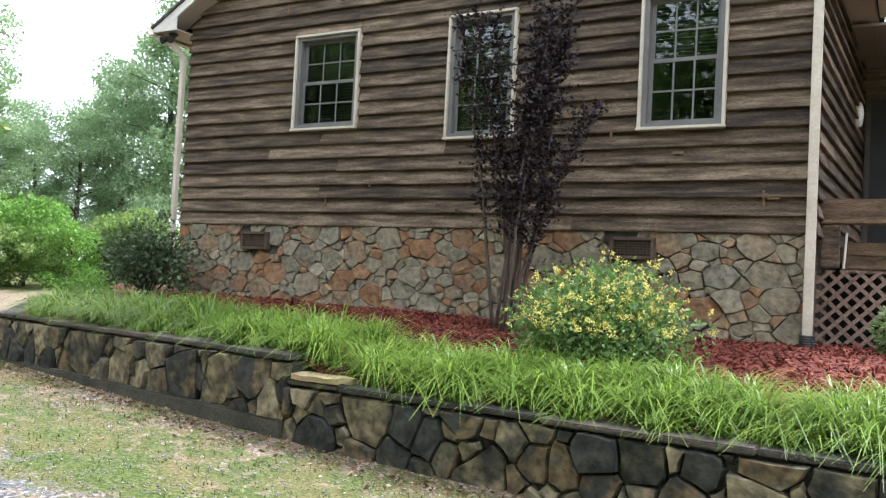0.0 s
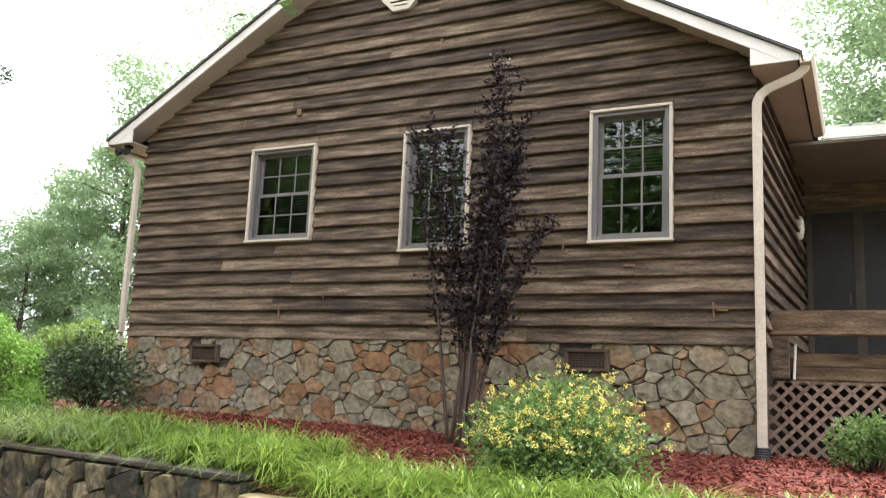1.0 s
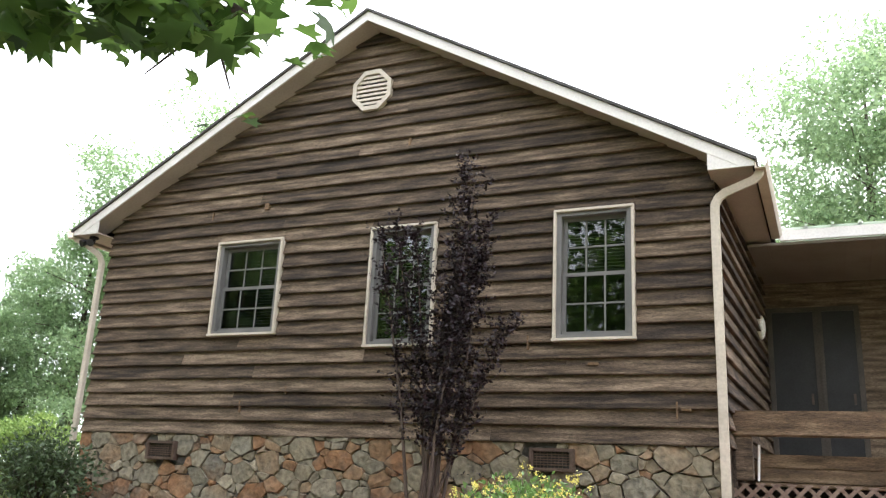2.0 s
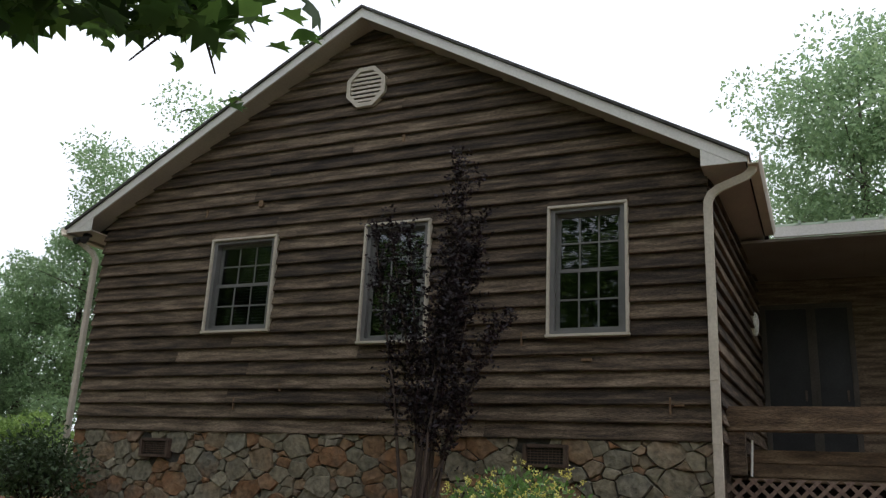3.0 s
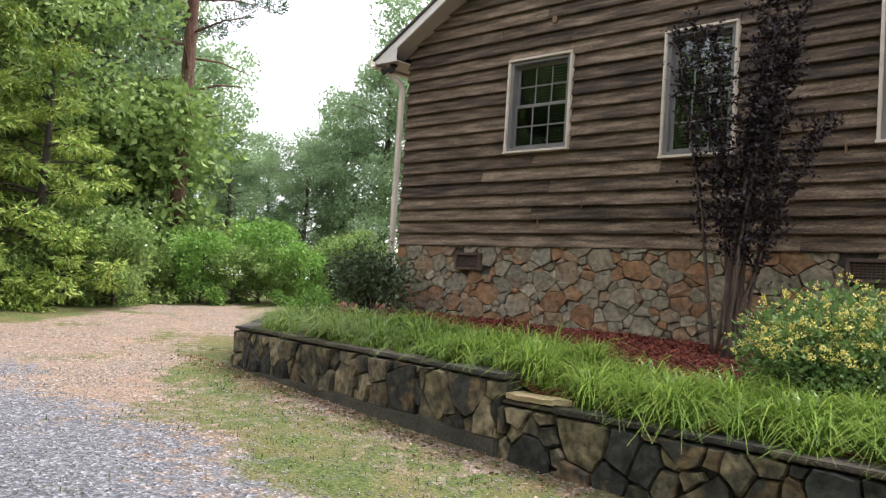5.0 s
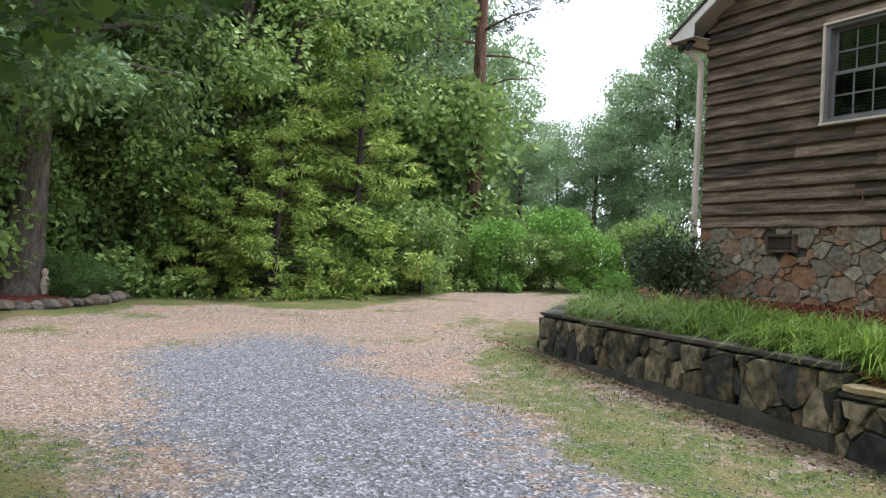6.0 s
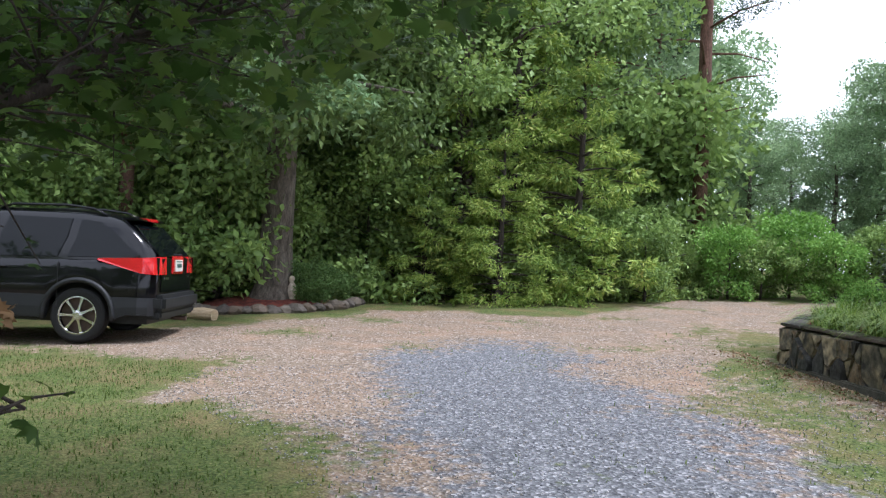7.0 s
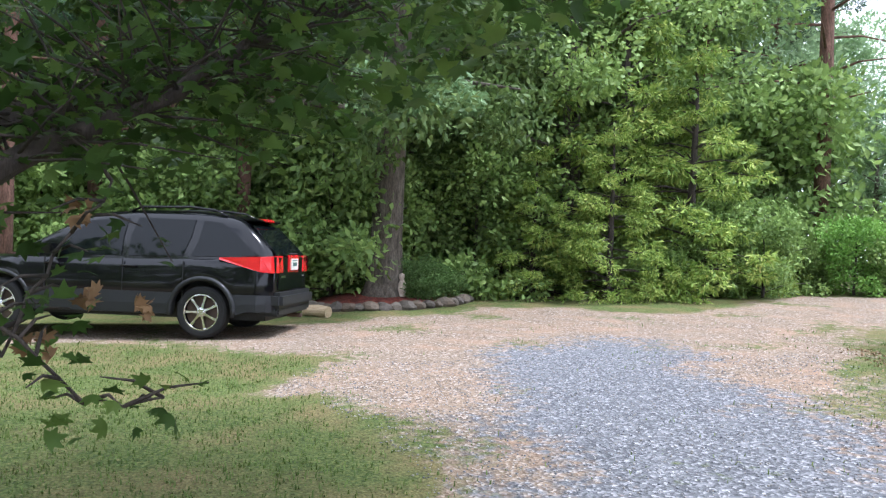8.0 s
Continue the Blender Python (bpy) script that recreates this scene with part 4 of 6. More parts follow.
def blades(P, heading, length, lean, width, segs=4):
    """Arching strips of grass."""
    n = len(P)
    h = np.stack([np.cos(heading), np.sin(heading), np.zeros(n)], 1)
    s = np.stack([-h[:, 1], h[:, 0], np.zeros(n)], 1)
    rows = []
    for k in range(segs + 1):
        t = k / segs
        out = lean * length * (t ** 1.8)
        up = length * (t - (0.35 + 0.5 * lean) * t ** 2.4)
        c = P + h * out[:, None] + np.array([0, 0, 1.0]) * up[:, None]
        w = (width * (1 - 0.85 * t))[:, None]
        rows += [c - s * w, c + s * w]
    v = np.stack(rows, 1).reshape(-1, 3)
    m = 2 * (segs + 1)
    base = np.arange(n)[:, None] * m
    quad = np.concatenate([[2 * k, 2 * k + 1, 2 * k + 3, 2 * k + 2] for k in range(segs)])
    return fast_mesh(v, 4, (base + quad[None, :]).ravel())


def liriope(name, s0, s1, tufts, lo, hi, label):
    """Clumps of arching blades along the wall between s0 and s1 metres from the step, left negative."""
    P, H, Ln, Le, Wd = [], [], [], [], []
    for _ in range(tufts):
        s = npr.uniform(s0, s1)
        q = npr.uniform(lo, hi)
        x, y = along(s, q)
        k = npr.randint(55, 95)
        big = npr.uniform(0.6, 1.35)
        th = npr.uniform(0, math.tau, k)
        rad = npr.uniform(0, 0.1, k)
        px, py = x + np.cos(th) * rad, y + np.sin(th) * rad
        z = bed_z(x, y) - 0.02
        P.append(np.stack([px, py, np.full(k, z)], 1))
        H.append(th + npr.normal(0, 0.5, k))
        Ln.append(npr.uniform(0.3, 0.56, k) * big)
        Le.append(npr.uniform(0.3, 1.25, k))
        Wd.append(npr.uniform(0.004, 0.0085, k))
    me = blades(np.concatenate(P), np.concatenate(H), np.concatenate(Ln), np.concatenate(Le), np.concatenate(Wd))
    return tagged(hang(name, me, BLADE), label, "border grass", kind="stuff")


liriope("border_grass", -4.75, 0.2, 150, 0.12, 1.0, "bright green arching border grass along the upper stone wall")
liriope("border_grass", 0.05, 5.6, 165, 0.12, 0.85, "bright green arching border grass along the lower stone wall")

# ---------------------------------------------------------------- purple-leaved crape myrtle
myrtle = empty("crape_myrtle", "upright dark purple-leaved crape myrtle growing in mulch", "tree", pose(1.25, -0.95, bed_z(1.25, -0.95) - 0.05))
r = random.Random(3)
PM, DM = [], []
for i in range(11):
    a = i * math.tau / 11
    top = Vector((r.uniform(-0.72, 0.5), r.uniform(-0.3, 0.3), r.uniform(2.4, 3.4)))
    if i in (0, 3):
        top = Vector((0.3 + 0.1 * i / 3, 0.0, 3.98 - 0.09 * i))
    if i in (5,):
        top = Vector((0.86, -0.05, 2.25))
    if i in (7,):
        top = Vector((-0.72, 0.05, 3.3))
    foot = Vector((math.cos(a) * 0.1, math.sin(a) * 0.1, -0.1))
    mid = foot.lerp(top, 0.45) + Vector((-0.3 * (top.x), 0, 0)) * 0.3 + Vector((r.uniform(-0.05, 0.05), r.uniform(-0.05, 0.05), 0))
    bm = bmesh.new()
    curve = [foot.lerp(mid, t) for t in (0, 0.33, 0.66)] + [mid.lerp(top, t) for t in (0, 0.25, 0.5, 0.75, 1)]
    tube(bm, curve, [0.02, 0.019, 0.017, 0.015, 0.012, 0.009, 0.006, 0.003], 7)
    part("stem", bm, MYRTLEBARK, myrtle, smooth=True)
    for k in range(100):
        t = r.uniform(0.26, 1.0) ** 0.8
        p = (foot.lerp(mid, t / 0.45) if t < 0.45 else mid.lerp(top, (t - 0.45) / 0.55))
        if t < 0.4 and r.random() < 0.72:
            continue
        tw = Vector((r.uniform(-1, 1), r.uniform(-0.7, 0.7), r.uniform(0.2, 1.1))).normalized() * r.uniform(0.12, 0.4) * (1.15 - 0.45 * t)
        for q in range(13):
            f = q / 12
            PM.append(p + tw * f)
            DM.append(Vector((r.gauss(0, 1), r.gauss(0, 1), r.gauss(0.15, 0.7))) + tw * 1.5)
P, D = np.array([tuple(p) for p in PM]), np.array([tuple(d) for d in DM])
hang("crown", leaves(P, D, npr.uniform(0.03, 0.064, len(P)), 0.52), L_MYRTLE, myrtle, "dense dark purple leaves")

# ---------------------------------------------------------------- shrubs
def shrub(name, label, x, y, z, w, d, h, n_leaf, leaf, mat_, stems=9, flowers=0, seed=1):
    ob = empty(name, label, "shrub", pose(x, y, z))
    r = random.Random(seed)
    C, R = [], []
    for i in range(stems):
        a = i * 2.399
        k = math.sqrt((i + 0.5) / stems)
        top = Vector((math.cos(a) * k * w * 0.42, math.sin(a) * k * d * 0.42, h * (0.95 - 0.45 * k * k) * r.uniform(0.8, 1.05)))
        bm = bmesh.new()
        tube(bm, [(top.x * 0.1, top.y * 0.1, -0.08), (top.x * 0.5, top.y * 0.5, top.z * 0.5), tuple(top)], [0.013, 0.009, 0.003], 6)
        part("stem", bm, TWIG, ob, smooth=True)
        C += [tuple(top), tuple(top * 0.75), (top.x * 0.9, top.y * 0.9, top.z * 0.5)]
        R += [0.17 * max(w, h), 0.16 * max(w, h), 0.15 * max(w, h)]
    P, D = clumped(C, R, n_leaf // len(C), 0.9, 0.0, 0.8)
    keep = P[:, 2] > 0.02
    hang("foliage", leaves(P[keep], D[keep], npr.uniform(0.7, 1.25, keep.sum()) * leaf, 0.5), mat_, ob)
    if flowers:
        C2 = np.array(C)
        tops = C2[npr.randint(0, len(C2), flowers)] + unit(npr.normal(size=(flowers, 3))) * np.array([[0.19 * w, 0.19 * w, 0.2 * w]])
        tops = tops[tops[:, 2] > h * 0.42]
        P2 = np.repeat(tops, 14, 0) + npr.normal(size=(len(tops) * 14, 3)) * 0.012
        D2 = npr.normal(size=P2.shape) + np.array([0, 0, 0.6])
        hang("blossom", leaves(P2, D2, 0.019, 0.75), FLOWER, ob, "clusters of small yellow flowers")
    return ob


shrub("flowering_shrub", "rounded green shrub covered in small yellow flowers", 2.72, -2.4, bed_z(2.72, -2.4) - 0.06, 1.5, 1.1, 0.74, 9000, 0.05, L_HYP, 24, 820, 5)
shrub("corner_shrub", "dark green small-leaved shrub at the house corner", -4.1, -0.75, bed_z(-4.1, -0.75), 1.5, 1.0, 0.92, 3600, 0.075, L_SHRUB, 18, 0, 6)
shrub("low_shrub", "small green shrub beside the porch lattice", 4.85, -0.3, bed_z(4.85, -0.3), 0.7, 0.5, 0.5, 2600, 0.05, L_HYP, 10, 0, 7)
shrub("low_shrub", "low yellow-green perennial beside the corner shrub", -4.5, -1.4, bed_z(-4.5, -1.4), 0.8, 0.5, 0.3, 1800, 0.05, L_BRIGHT, 9, 0, 8)

# ---------------------------------------------------------------- woods
T_A = tree_meshes(13, 4.2, 0.24, 300, 0.17, 41, 0.12, 0.75, 1.15, 24)
T_B = tree_meshes(11, 3.6, 0.2, 300, 0.165, 42, 0.08, 0.65, 1.05, 24)
T_C = tree_meshes(15, 4.4, 0.27, 300, 0.185, 43, 0.2, 0.7, 1.25, 25)
T_UNSEEN = tree_meshes(15, 4.6, 0.25, 62, 0.44, 46, 0.06, 0.75, 1.4, 26)
T_S = tree_meshes(3.0, 1.5, 0.05, 120, 0.15, 44, 0.05, 0.8, 0.55, 14)
T_S2 = tree_meshes(2.2, 1.5, 0.04, 120, 0.13, 45, 0.05, 0.7, 0.5, 14)
r = random.Random(17)
woods = [(152.5, 31, "C"), (156, 29, "C"), (158, 24, "C"), (161, 27, "A"), (163, 21, "C"), (165.5, 26, "C"), (168, 22, "A"), (171, 25, "C"), (174, 22, "B"), (177, 27, "C"), (180, 23, "A"), (183, 26, "C"), (186, 22, "A"), (189, 25, "C"), (192, 21, "B"), (195, 25, "A"), (198, 22, "C"), (202, 24, "A"), (207, 22, "C"),
         (157, 36, "C"), (163, 37, "C"), (169, 36, "C"), (175, 37, "C"), (181, 36, "C"), (187, 36, "C"), (193, 36, "C"), (199, 36, "C"), (151, 38, "C"),
         # unseen ring behind the viewer, added to darken window and car reflections
         *[(212 + 9 * i, 25 + 3 * (i % 2), "D") for i in range(15)]]
for az, d, k in woods:
    f = r.uniform(0.9, 1.15)
    # trees below 158 degrees also take the leaves paled for haze
    stand("wood_and_unseen_tree", "tall leafy green tree, at the wood's edge and unseen behind", "tree", {"A": T_A, "B": T_B, "C": T_C, "D": T_UNSEEN}[k], (BARK, L_FAR if az < 158 else L_WOODS),
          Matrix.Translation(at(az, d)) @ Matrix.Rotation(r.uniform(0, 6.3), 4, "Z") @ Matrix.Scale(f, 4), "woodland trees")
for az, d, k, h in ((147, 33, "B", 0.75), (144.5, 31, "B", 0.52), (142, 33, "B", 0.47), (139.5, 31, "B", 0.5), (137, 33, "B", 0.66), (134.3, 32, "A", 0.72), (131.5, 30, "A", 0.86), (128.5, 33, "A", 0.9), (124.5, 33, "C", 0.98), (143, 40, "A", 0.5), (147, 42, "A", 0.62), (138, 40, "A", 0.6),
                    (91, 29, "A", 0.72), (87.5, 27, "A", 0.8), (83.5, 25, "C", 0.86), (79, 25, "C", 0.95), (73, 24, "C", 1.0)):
    stand("distant_tree", "distant green tree behind the house, leaves paled for haze", "tree", {"A": T_A, "B": T_B, "C": T_C}[k], (BARK, L_FAR),
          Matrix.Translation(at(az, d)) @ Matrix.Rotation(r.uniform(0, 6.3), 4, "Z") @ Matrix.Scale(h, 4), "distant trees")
for i in range(46):
    az = 134 + i * 1.62 + r.uniform(-0.8, 0.8)
    far = 21.5 if az < 150 else 20.0
    if 176 < az < 196:
        far = 18.5
    k = T_S if r.random() < 0.6 else T_S2
    s = r.uniform(0.75, 1.25) * (0.6 if 149 < az < 165 else 0.55 if az <= 149 else 1)
    bright = 138.5 < az < 146.5
    stand("undergrowth_bush", "bright yellow-green bush at the wood's edge" if bright else "dark green undergrowth bush at the wood's edge", "bush", k, (TWIG, L_BRIGHT if bright and i % 2 else L_WOODS),
          Matrix.Translation(at(az, far + r.uniform(-1.0, 1.8))) @ Matrix.Rotation(r.uniform(0, 6.3), 4, "Z") @ Matrix.Scale(s, 4), "undergrowth bushes")
for i in range(22):
    az = 150 + i * 2.1
    stand("undergrowth_bush", "dark green undergrowth bush deep in the wood", "bush", T_S, (TWIG, L_WOODS),
          Matrix.Translation(at(az, 24 + r.uniform(-1, 2))) @ Matrix.Rotation(r.uniform(0, 6.3), 4, "Z") @ Matrix.Scale(r.uniform(1.3, 1.9), 4), "undergrowth bushes")


def layered(h, w, seed):
    """Feathery foliage in drooping shelves, narrow at the top."""
    rr = random.Random(seed)
    bm = bmesh.new()
    tube(bm, [(0, 0, -0.3), (0.05, 0, h * 0.4), (0, 0.04, h * 0.75), (0, 0, h)], [0.12, 0.1, 0.06, 0.015], 9)
    C, R = [], []
    z = 0.25
    while z < h:
        reach = w * (1 - (z / h) ** 1.6) + 0.22
        for k in range(max(3, int(reach * 4.2))):
            a = rr.uniform(0, math.tau)
            q = reach * rr.uniform(0.35, 1.05)
            c = (math.cos(a) * q, math.sin(a) * q, z + rr.uniform(-0.2, 0.2) - 0.12 * q)
            tube(bm, [(0, 0, z - 0.15), (c[0] * 0.5, c[1] * 0.5, c[2] + 0.1), c], [0.03, 0.018, 0.006], 5)
            C.append(c)
            R.append(rr.uniform(0.3, 0.52))
        z += 0.36
    me = bpy.data.meshes.new("trunk")
    bm.to_mesh(me)
    bm.free()
    P, D = clumped(C, R, 150, 0.42, 0.45, 0.9)
    return me, leaves(P, D, npr.uniform(0.09, 0.19, len(P)), 0.3)


LT = layered(6.2, 2.1, 8)
for x, y, s in ((-13.3, -1.75, 0.9), (-14.69, -2.87, 1.2), (-12.65, -3.77, 0.6), (-13.66, 0.48, 0.3), (-13.88, -5.14, 0.55)):
    stand("layered_tree", "feathery yellow-green tree with drooping layered boughs", "tree", LT, (TWIG, L_LAYER), Matrix.Translation((x, y, G(x, y) - 0.05)) @ Matrix.Rotation(x, 4, "Z") @ Matrix.Scale(s, 4), "layered trees")


def pine(h, seed):
    rr = random.Random(seed)
    bm = bmesh.new()
    tube(bm, [(0, 0, -0.3), (0.05, 0, h * 0.3), (-0.05, 0.03, h * 0.65), (0, 0, h)], [0.22, 0.19, 0.14, 0.03], 10)
    C, R = [], []
    for i in range(34):
        t = 0.3 + 0.7 * i / 33
        a = i * 2.4
        L = (2.6 * (1.15 - t) + 0.5) * rr.uniform(0.6, 1.1)
        p0 = Vector((0, 0, h * t))
        e = p0 + Vector((math.cos(a) * L, math.sin(a) * L, rr.uniform(-0.1, 0.4)))
        tube(bm, [p0, p0.lerp(e, 0.5) + Vector((0, 0, 0.12)), e], [0.045, 0.028, 0.01], 5)
        if t > 0.46:
            for f in (0.5, 0.7, 0.88, 1.0):
                C.append(tuple(p0.lerp(e, f) + Vector((rr.uniform(-0.25, 0.25), rr.uniform(-0.25, 0.25), 0.12))))
                R.append(rr.uniform(0.32, 0.55))
    me = bpy.data.meshes.new("trunk")
    bm.to_mesh(me)
    bm.free()
    me.shade_smooth()
    P, D = clumped(C, R, 130, 0.5, -0.3, 1.0)
    return me, leaves(P, D, npr.uniform(0.12, 0.22, len(P)), 0.1)


PN = pine(15, 3)
stand("pine_tree", "tall pine with bare reddish trunk and tufted boughs", "tree", PN, (PINEBARK, L_PINE), Matrix.Translation(at(147.5, 23.5)))
for az, d, s in ((154.5, 24, 0.95), (150.5, 30, 1.05), (185, 17.5, 0.7), (189.5, 18.5, 0.8), (194, 19, 0.75), (199, 17, 0.7)):
    stand("pine_tree", "dark pine among the woodland trees", "tree", PN, (PINEBARK, L_PINE), Matrix.Translation(at(az, d)) @ Matrix.Rotation(az, 4, "Z") @ Matrix.Scale(s, 4))

# big oak beside the drive
oak = empty("oak_tree", "big oak with furrowed grey trunk in a mulch ring", "tree", pose(-12.55, -8.5, G(-12.55, -8.5) + 0.12))
bm = bmesh.new()
tp = [(0.05, -0.05, -0.4), (0.03, -0.03, 0.05), (0, 0, 0.35), (0.05, 0, 1.2), (0.16, 0.03, 3.0), (0.2, 0.1, 5.0), (0.1, 0.2, 8.0), (0, 0.3, 11.0)]
tube(bm, tp, [0.56, 0.46, 0.38, 0.33, 0.3, 0.27, 0.2, 0.06], 18)
for v in bm.verts:
    a = math.atan2(v.co.y, v.co.x)
    v.co += Vector((math.cos(a), math.sin(a), 0)) * 0.03 * noise.noise((a * 3, v.co.z * 0.6, 1))
rr = random.Random(12)
C, R = [], []
for i in range(26):
    t = i / 25
    a = i * 2.4
    z0 = 3.2 + 6.5 * t
    L = 4.6 * (1.05 - 0.45 * t) * rr.uniform(0.6, 1.05)
    e = Vector((math.cos(a) * L, math.sin(a) * L, z0 + rr.uniform(-0.3, 1.3)))
    p0 = Vector((0.15, 0.1, z0))
    tube(bm, [p0, p0.lerp(e, 0.5) + Vector((0, 0, 0.3)), e], [0.11 * (1.2 - t), 0.06, 0.015], 6)
    for f in (0.45, 0.65, 0.85, 1.0):
        C.append(tuple(p0.lerp(e, f) + Vector((rr.uniform(-0.5, 0.5), rr.uniform(-0.5, 0.5), rr.uniform(-0.6, 0.3)))))
        R.append(rr.uniform(0.5, 1.0))
limb = [Vector((0.18, 0.05, 4.6)), Vector((1.4, 0.3, 4.3)), Vector((2.9, 0.45, 3.6))]
tube(bm, limb, [0.09, 0.06, 0.015], 7)
part("trunk", bm, BARK, oak, smooth=True)
P, D = clumped(C, R, 260, 0.8, 0.25)
hang("crown", leaves(P, D, npr.uniform(0.12, 0.21, len(P)), 0.5), L_OAK, oak, "dense dark green leaves")
C = [tuple(limb[1].lerp(limb[2], q) + Vector((rr.uniform(-0.6, 0.6), rr.uniform(-1.0, 0.9), rr.uniform(-0.35, 0.35)))) for q in [rr.random() for _ in range(16)]]
P, D = clumped(C, [rr.uniform(0.3, 0.55) for _ in C], 90, 0.35, 0.3)
hang("low_bough", leaves(P, D, npr.uniform(0.12, 0.2, len(P)), 0.5), L_PALE, oak, "pale green leaves on a low bough")

# mulch ring with edging rocks, figurine and plants round the oak
ring_xy = lambda a, k=1.0: (-13.1 + 1.9 * k * math.cos(a) - 0.4 * math.sin(a) * k, -8.5 + 1.75 * k * math.sin(a))
vv = [(-13.1, -8.5, G(-13.1, -8.5) + 0.34)] + [(*ring_xy(i * math.tau / 40), G(*ring_xy(i * math.tau / 40)) + 0.03) for i in range(40)]
me = raw(vv, [(0, 1 + i, 1 + (i + 1) % 40) for i in range(40)])
tagged(hang("mulch_ring", me, MULCH), "ring of red-brown mulch round the oak", "mulch", kind="structure")
ROCK = material("edging_rock", [(0.08, 0.068, 0.056), (0.125, 0.107, 0.086), (0.11, 0.082, 0.058)], 0.9, 5, bump=0.6, per_object=0.5)


def pebble_mesh(seed, sx, sy, sz):
    bm = bmesh.new()
    bmesh.ops.create_icosphere(bm, subdivisions=2, radius=1)
    for v in bm.verts:
        v.co *= 1 + 0.35 * noise.noise(v.co * 1.3 + Vector((seed * 7.3, 0, 0)))
        v.co = Vector((v.co.x * sx, v.co.y * sy, v.co.z * sz))
    me = bpy.data.meshes.new("rock")
    bm.to_mesh(me)
    bm.free()
    return me


rocks = [pebble_mesh(i, 0.2, 0.15, 0.11) for i in range(5)]
for i in range(26):
    a = -1.9 + i * 0.125 + 0.0
    x, y = ring_xy(a, 1.03)
    ob = tagged(hang("edging_rock", rocks[i % 5], ROCK), "rounded tan rock edging the mulch ring", "rock", "edging rocks")
    ob.matrix_world = Matrix.Translation((x, y, G(x, y) + 0.05)) @ Matrix.Rotation(i * 1.7, 4, "Z") @ Matrix.Scale(0.75 + 0.5 * ((i * 37) % 10) / 10, 4)
CREAM = material("weathered_pale_cast_stone", [(0.42, 0.34, 0.27), (0.55, 0.46, 0.38)], 0.85, 8, bump=0.3)
bm = bmesh.new()
tube(bm, [(0, 0, 0), (0, 0, 0.06), (0, 0, 0.08), (0.01, 0, 0.25), (0, 0.02, 0.4), (0, 0.01, 0.47), (0.01, 0, 0.5), (0.015, 0, 0.57), (0.01, 0, 0.63), (0.01, 0, 0.66)], [0.13, 0.13, 0.1, 0.115, 0.1, 0.06, 0.045, 0.075, 0.06, 0.015], 14)
fig = tagged(part("garden_statue", bm, CREAM, smooth=True), "small pale cast-stone garden statue beside the oak", "statue")
fig.matrix_world = Matrix.Translation((-12.3, -8.16, G(-12.3, -8.16) + 0.08)) @ Matrix.Scale(0.85, 4)
for x, y, s in ((-12.5, -7.75, 0.9), (-12.7, -7.45, 0.8), (-12.9, -7.2, 0.7), (-12.4, -7.9, 0.45), (-14.2, -9.4, 0.7), (-14.0, -10.1, 0.6)):
    stand("border_plant", "leafy green plant in the mulch ring", "plant", T_S2, (TWIG, L_HYP), Matrix.Translation((x, y, G(x, y))) @ Matrix.Rotation(x * 3, 4, "Z") @ Matrix.Scale(s * 0.42, 4), "border plants")
bm = bmesh.new()
tube(bm, [(0, 0, 0.09), (0.25, 0.02, 0.1), (0.5, 0, 0.09)], [0.1, 0.11, 0.1], 12)
log = tagged(part("log", bm, SLAB, smooth=False), "short pale cut log lying behind the car", "log")
log.matrix_world = Matrix.Translation((-10.4, -9.95, G(-10.4, -9.95))) @ Matrix.Rotation(1.0, 4, "Z")

# ---------------------------------------------------------------- maple that overhangs the viewer
mbase = Vector((2.09, -11.39, G(2.09, -11.39) - 0.1))
maple = empty("maple_tree", "maple with dark spreading branches over the lawn", "tree", Matrix.Translation(mbase))


def polar(az, el, d):
    a = radians(az + TURN)
    return Vector((EYE.x + d * math.cos(a) * math.cos(radians(el)), EYE.y + d * math.sin(a) * math.cos(radians(el)), 1.78 + d * math.sin(radians(el))))


bm = bmesh.new()
tube(bm, [(0, 0, -0.3), (0, 0, 0.8), (0.05, 0.05, 2.5), (0.2, 0.2, 4.5), (0.3, 0.3, 6.0)], [0.17, 0.13, 0.11, 0.08, 0.03], 10)
part("trunk", bm, TWIG, maple, smooth=True)
fork = Vector((0, 0, 1.0))
up = Vector((0.1, 0.1, 3.2))
boughs = [
    [fork, polar(199, 4.5, 3.2) - mbase, polar(191, 8.5, 3.3) - mbase, polar(185.5, 12.5, 3.5) - mbase, polar(178, 16, 3.9) - mbase],
    [fork, polar(199, 7, 3.4) - mbase, polar(192, 9.0, 3.7) - mbase, polar(186, 10.5, 4.2) - mbase, polar(179, 12, 4.8) - mbase],
    [fork, polar(199.5, -7, 2.7) - mbase, polar(196.5, -1, 2.8) - mbase, polar(193.5, 3.5, 2.9) - mbase],
    [fork, polar(200, -5, 2.6) - mbase, polar(195, -10.5, 2.6) - mbase, polar(190, -10.2, 2.7) - mbase],
    [up, polar(190, 28, 3.0) - mbase, polar(165, 30, 3.0) - mbase, polar(145, 30, 2.8) - mbase, polar(128, 30.5, 2.6) - mbase, polar(118, 29.5, 2.5) - mbase],
    [up, polar(185, 22, 3.6) - mbase, polar(170, 21, 4.0) - mbase, polar(160, 19.5, 4.4) - mbase],
    [up, polar(178, 40, 3.0) - mbase, polar(140, 42, 3.0) - mbase, polar(105, 37, 3.0) - mbase, polar(92, 34.5, 3.0) - mbase],
    [up, polar(195, 18, 4.4) - mbase, polar(188, 16, 4.8) - mbase, polar(178, 14, 5.4) - mbase],
]
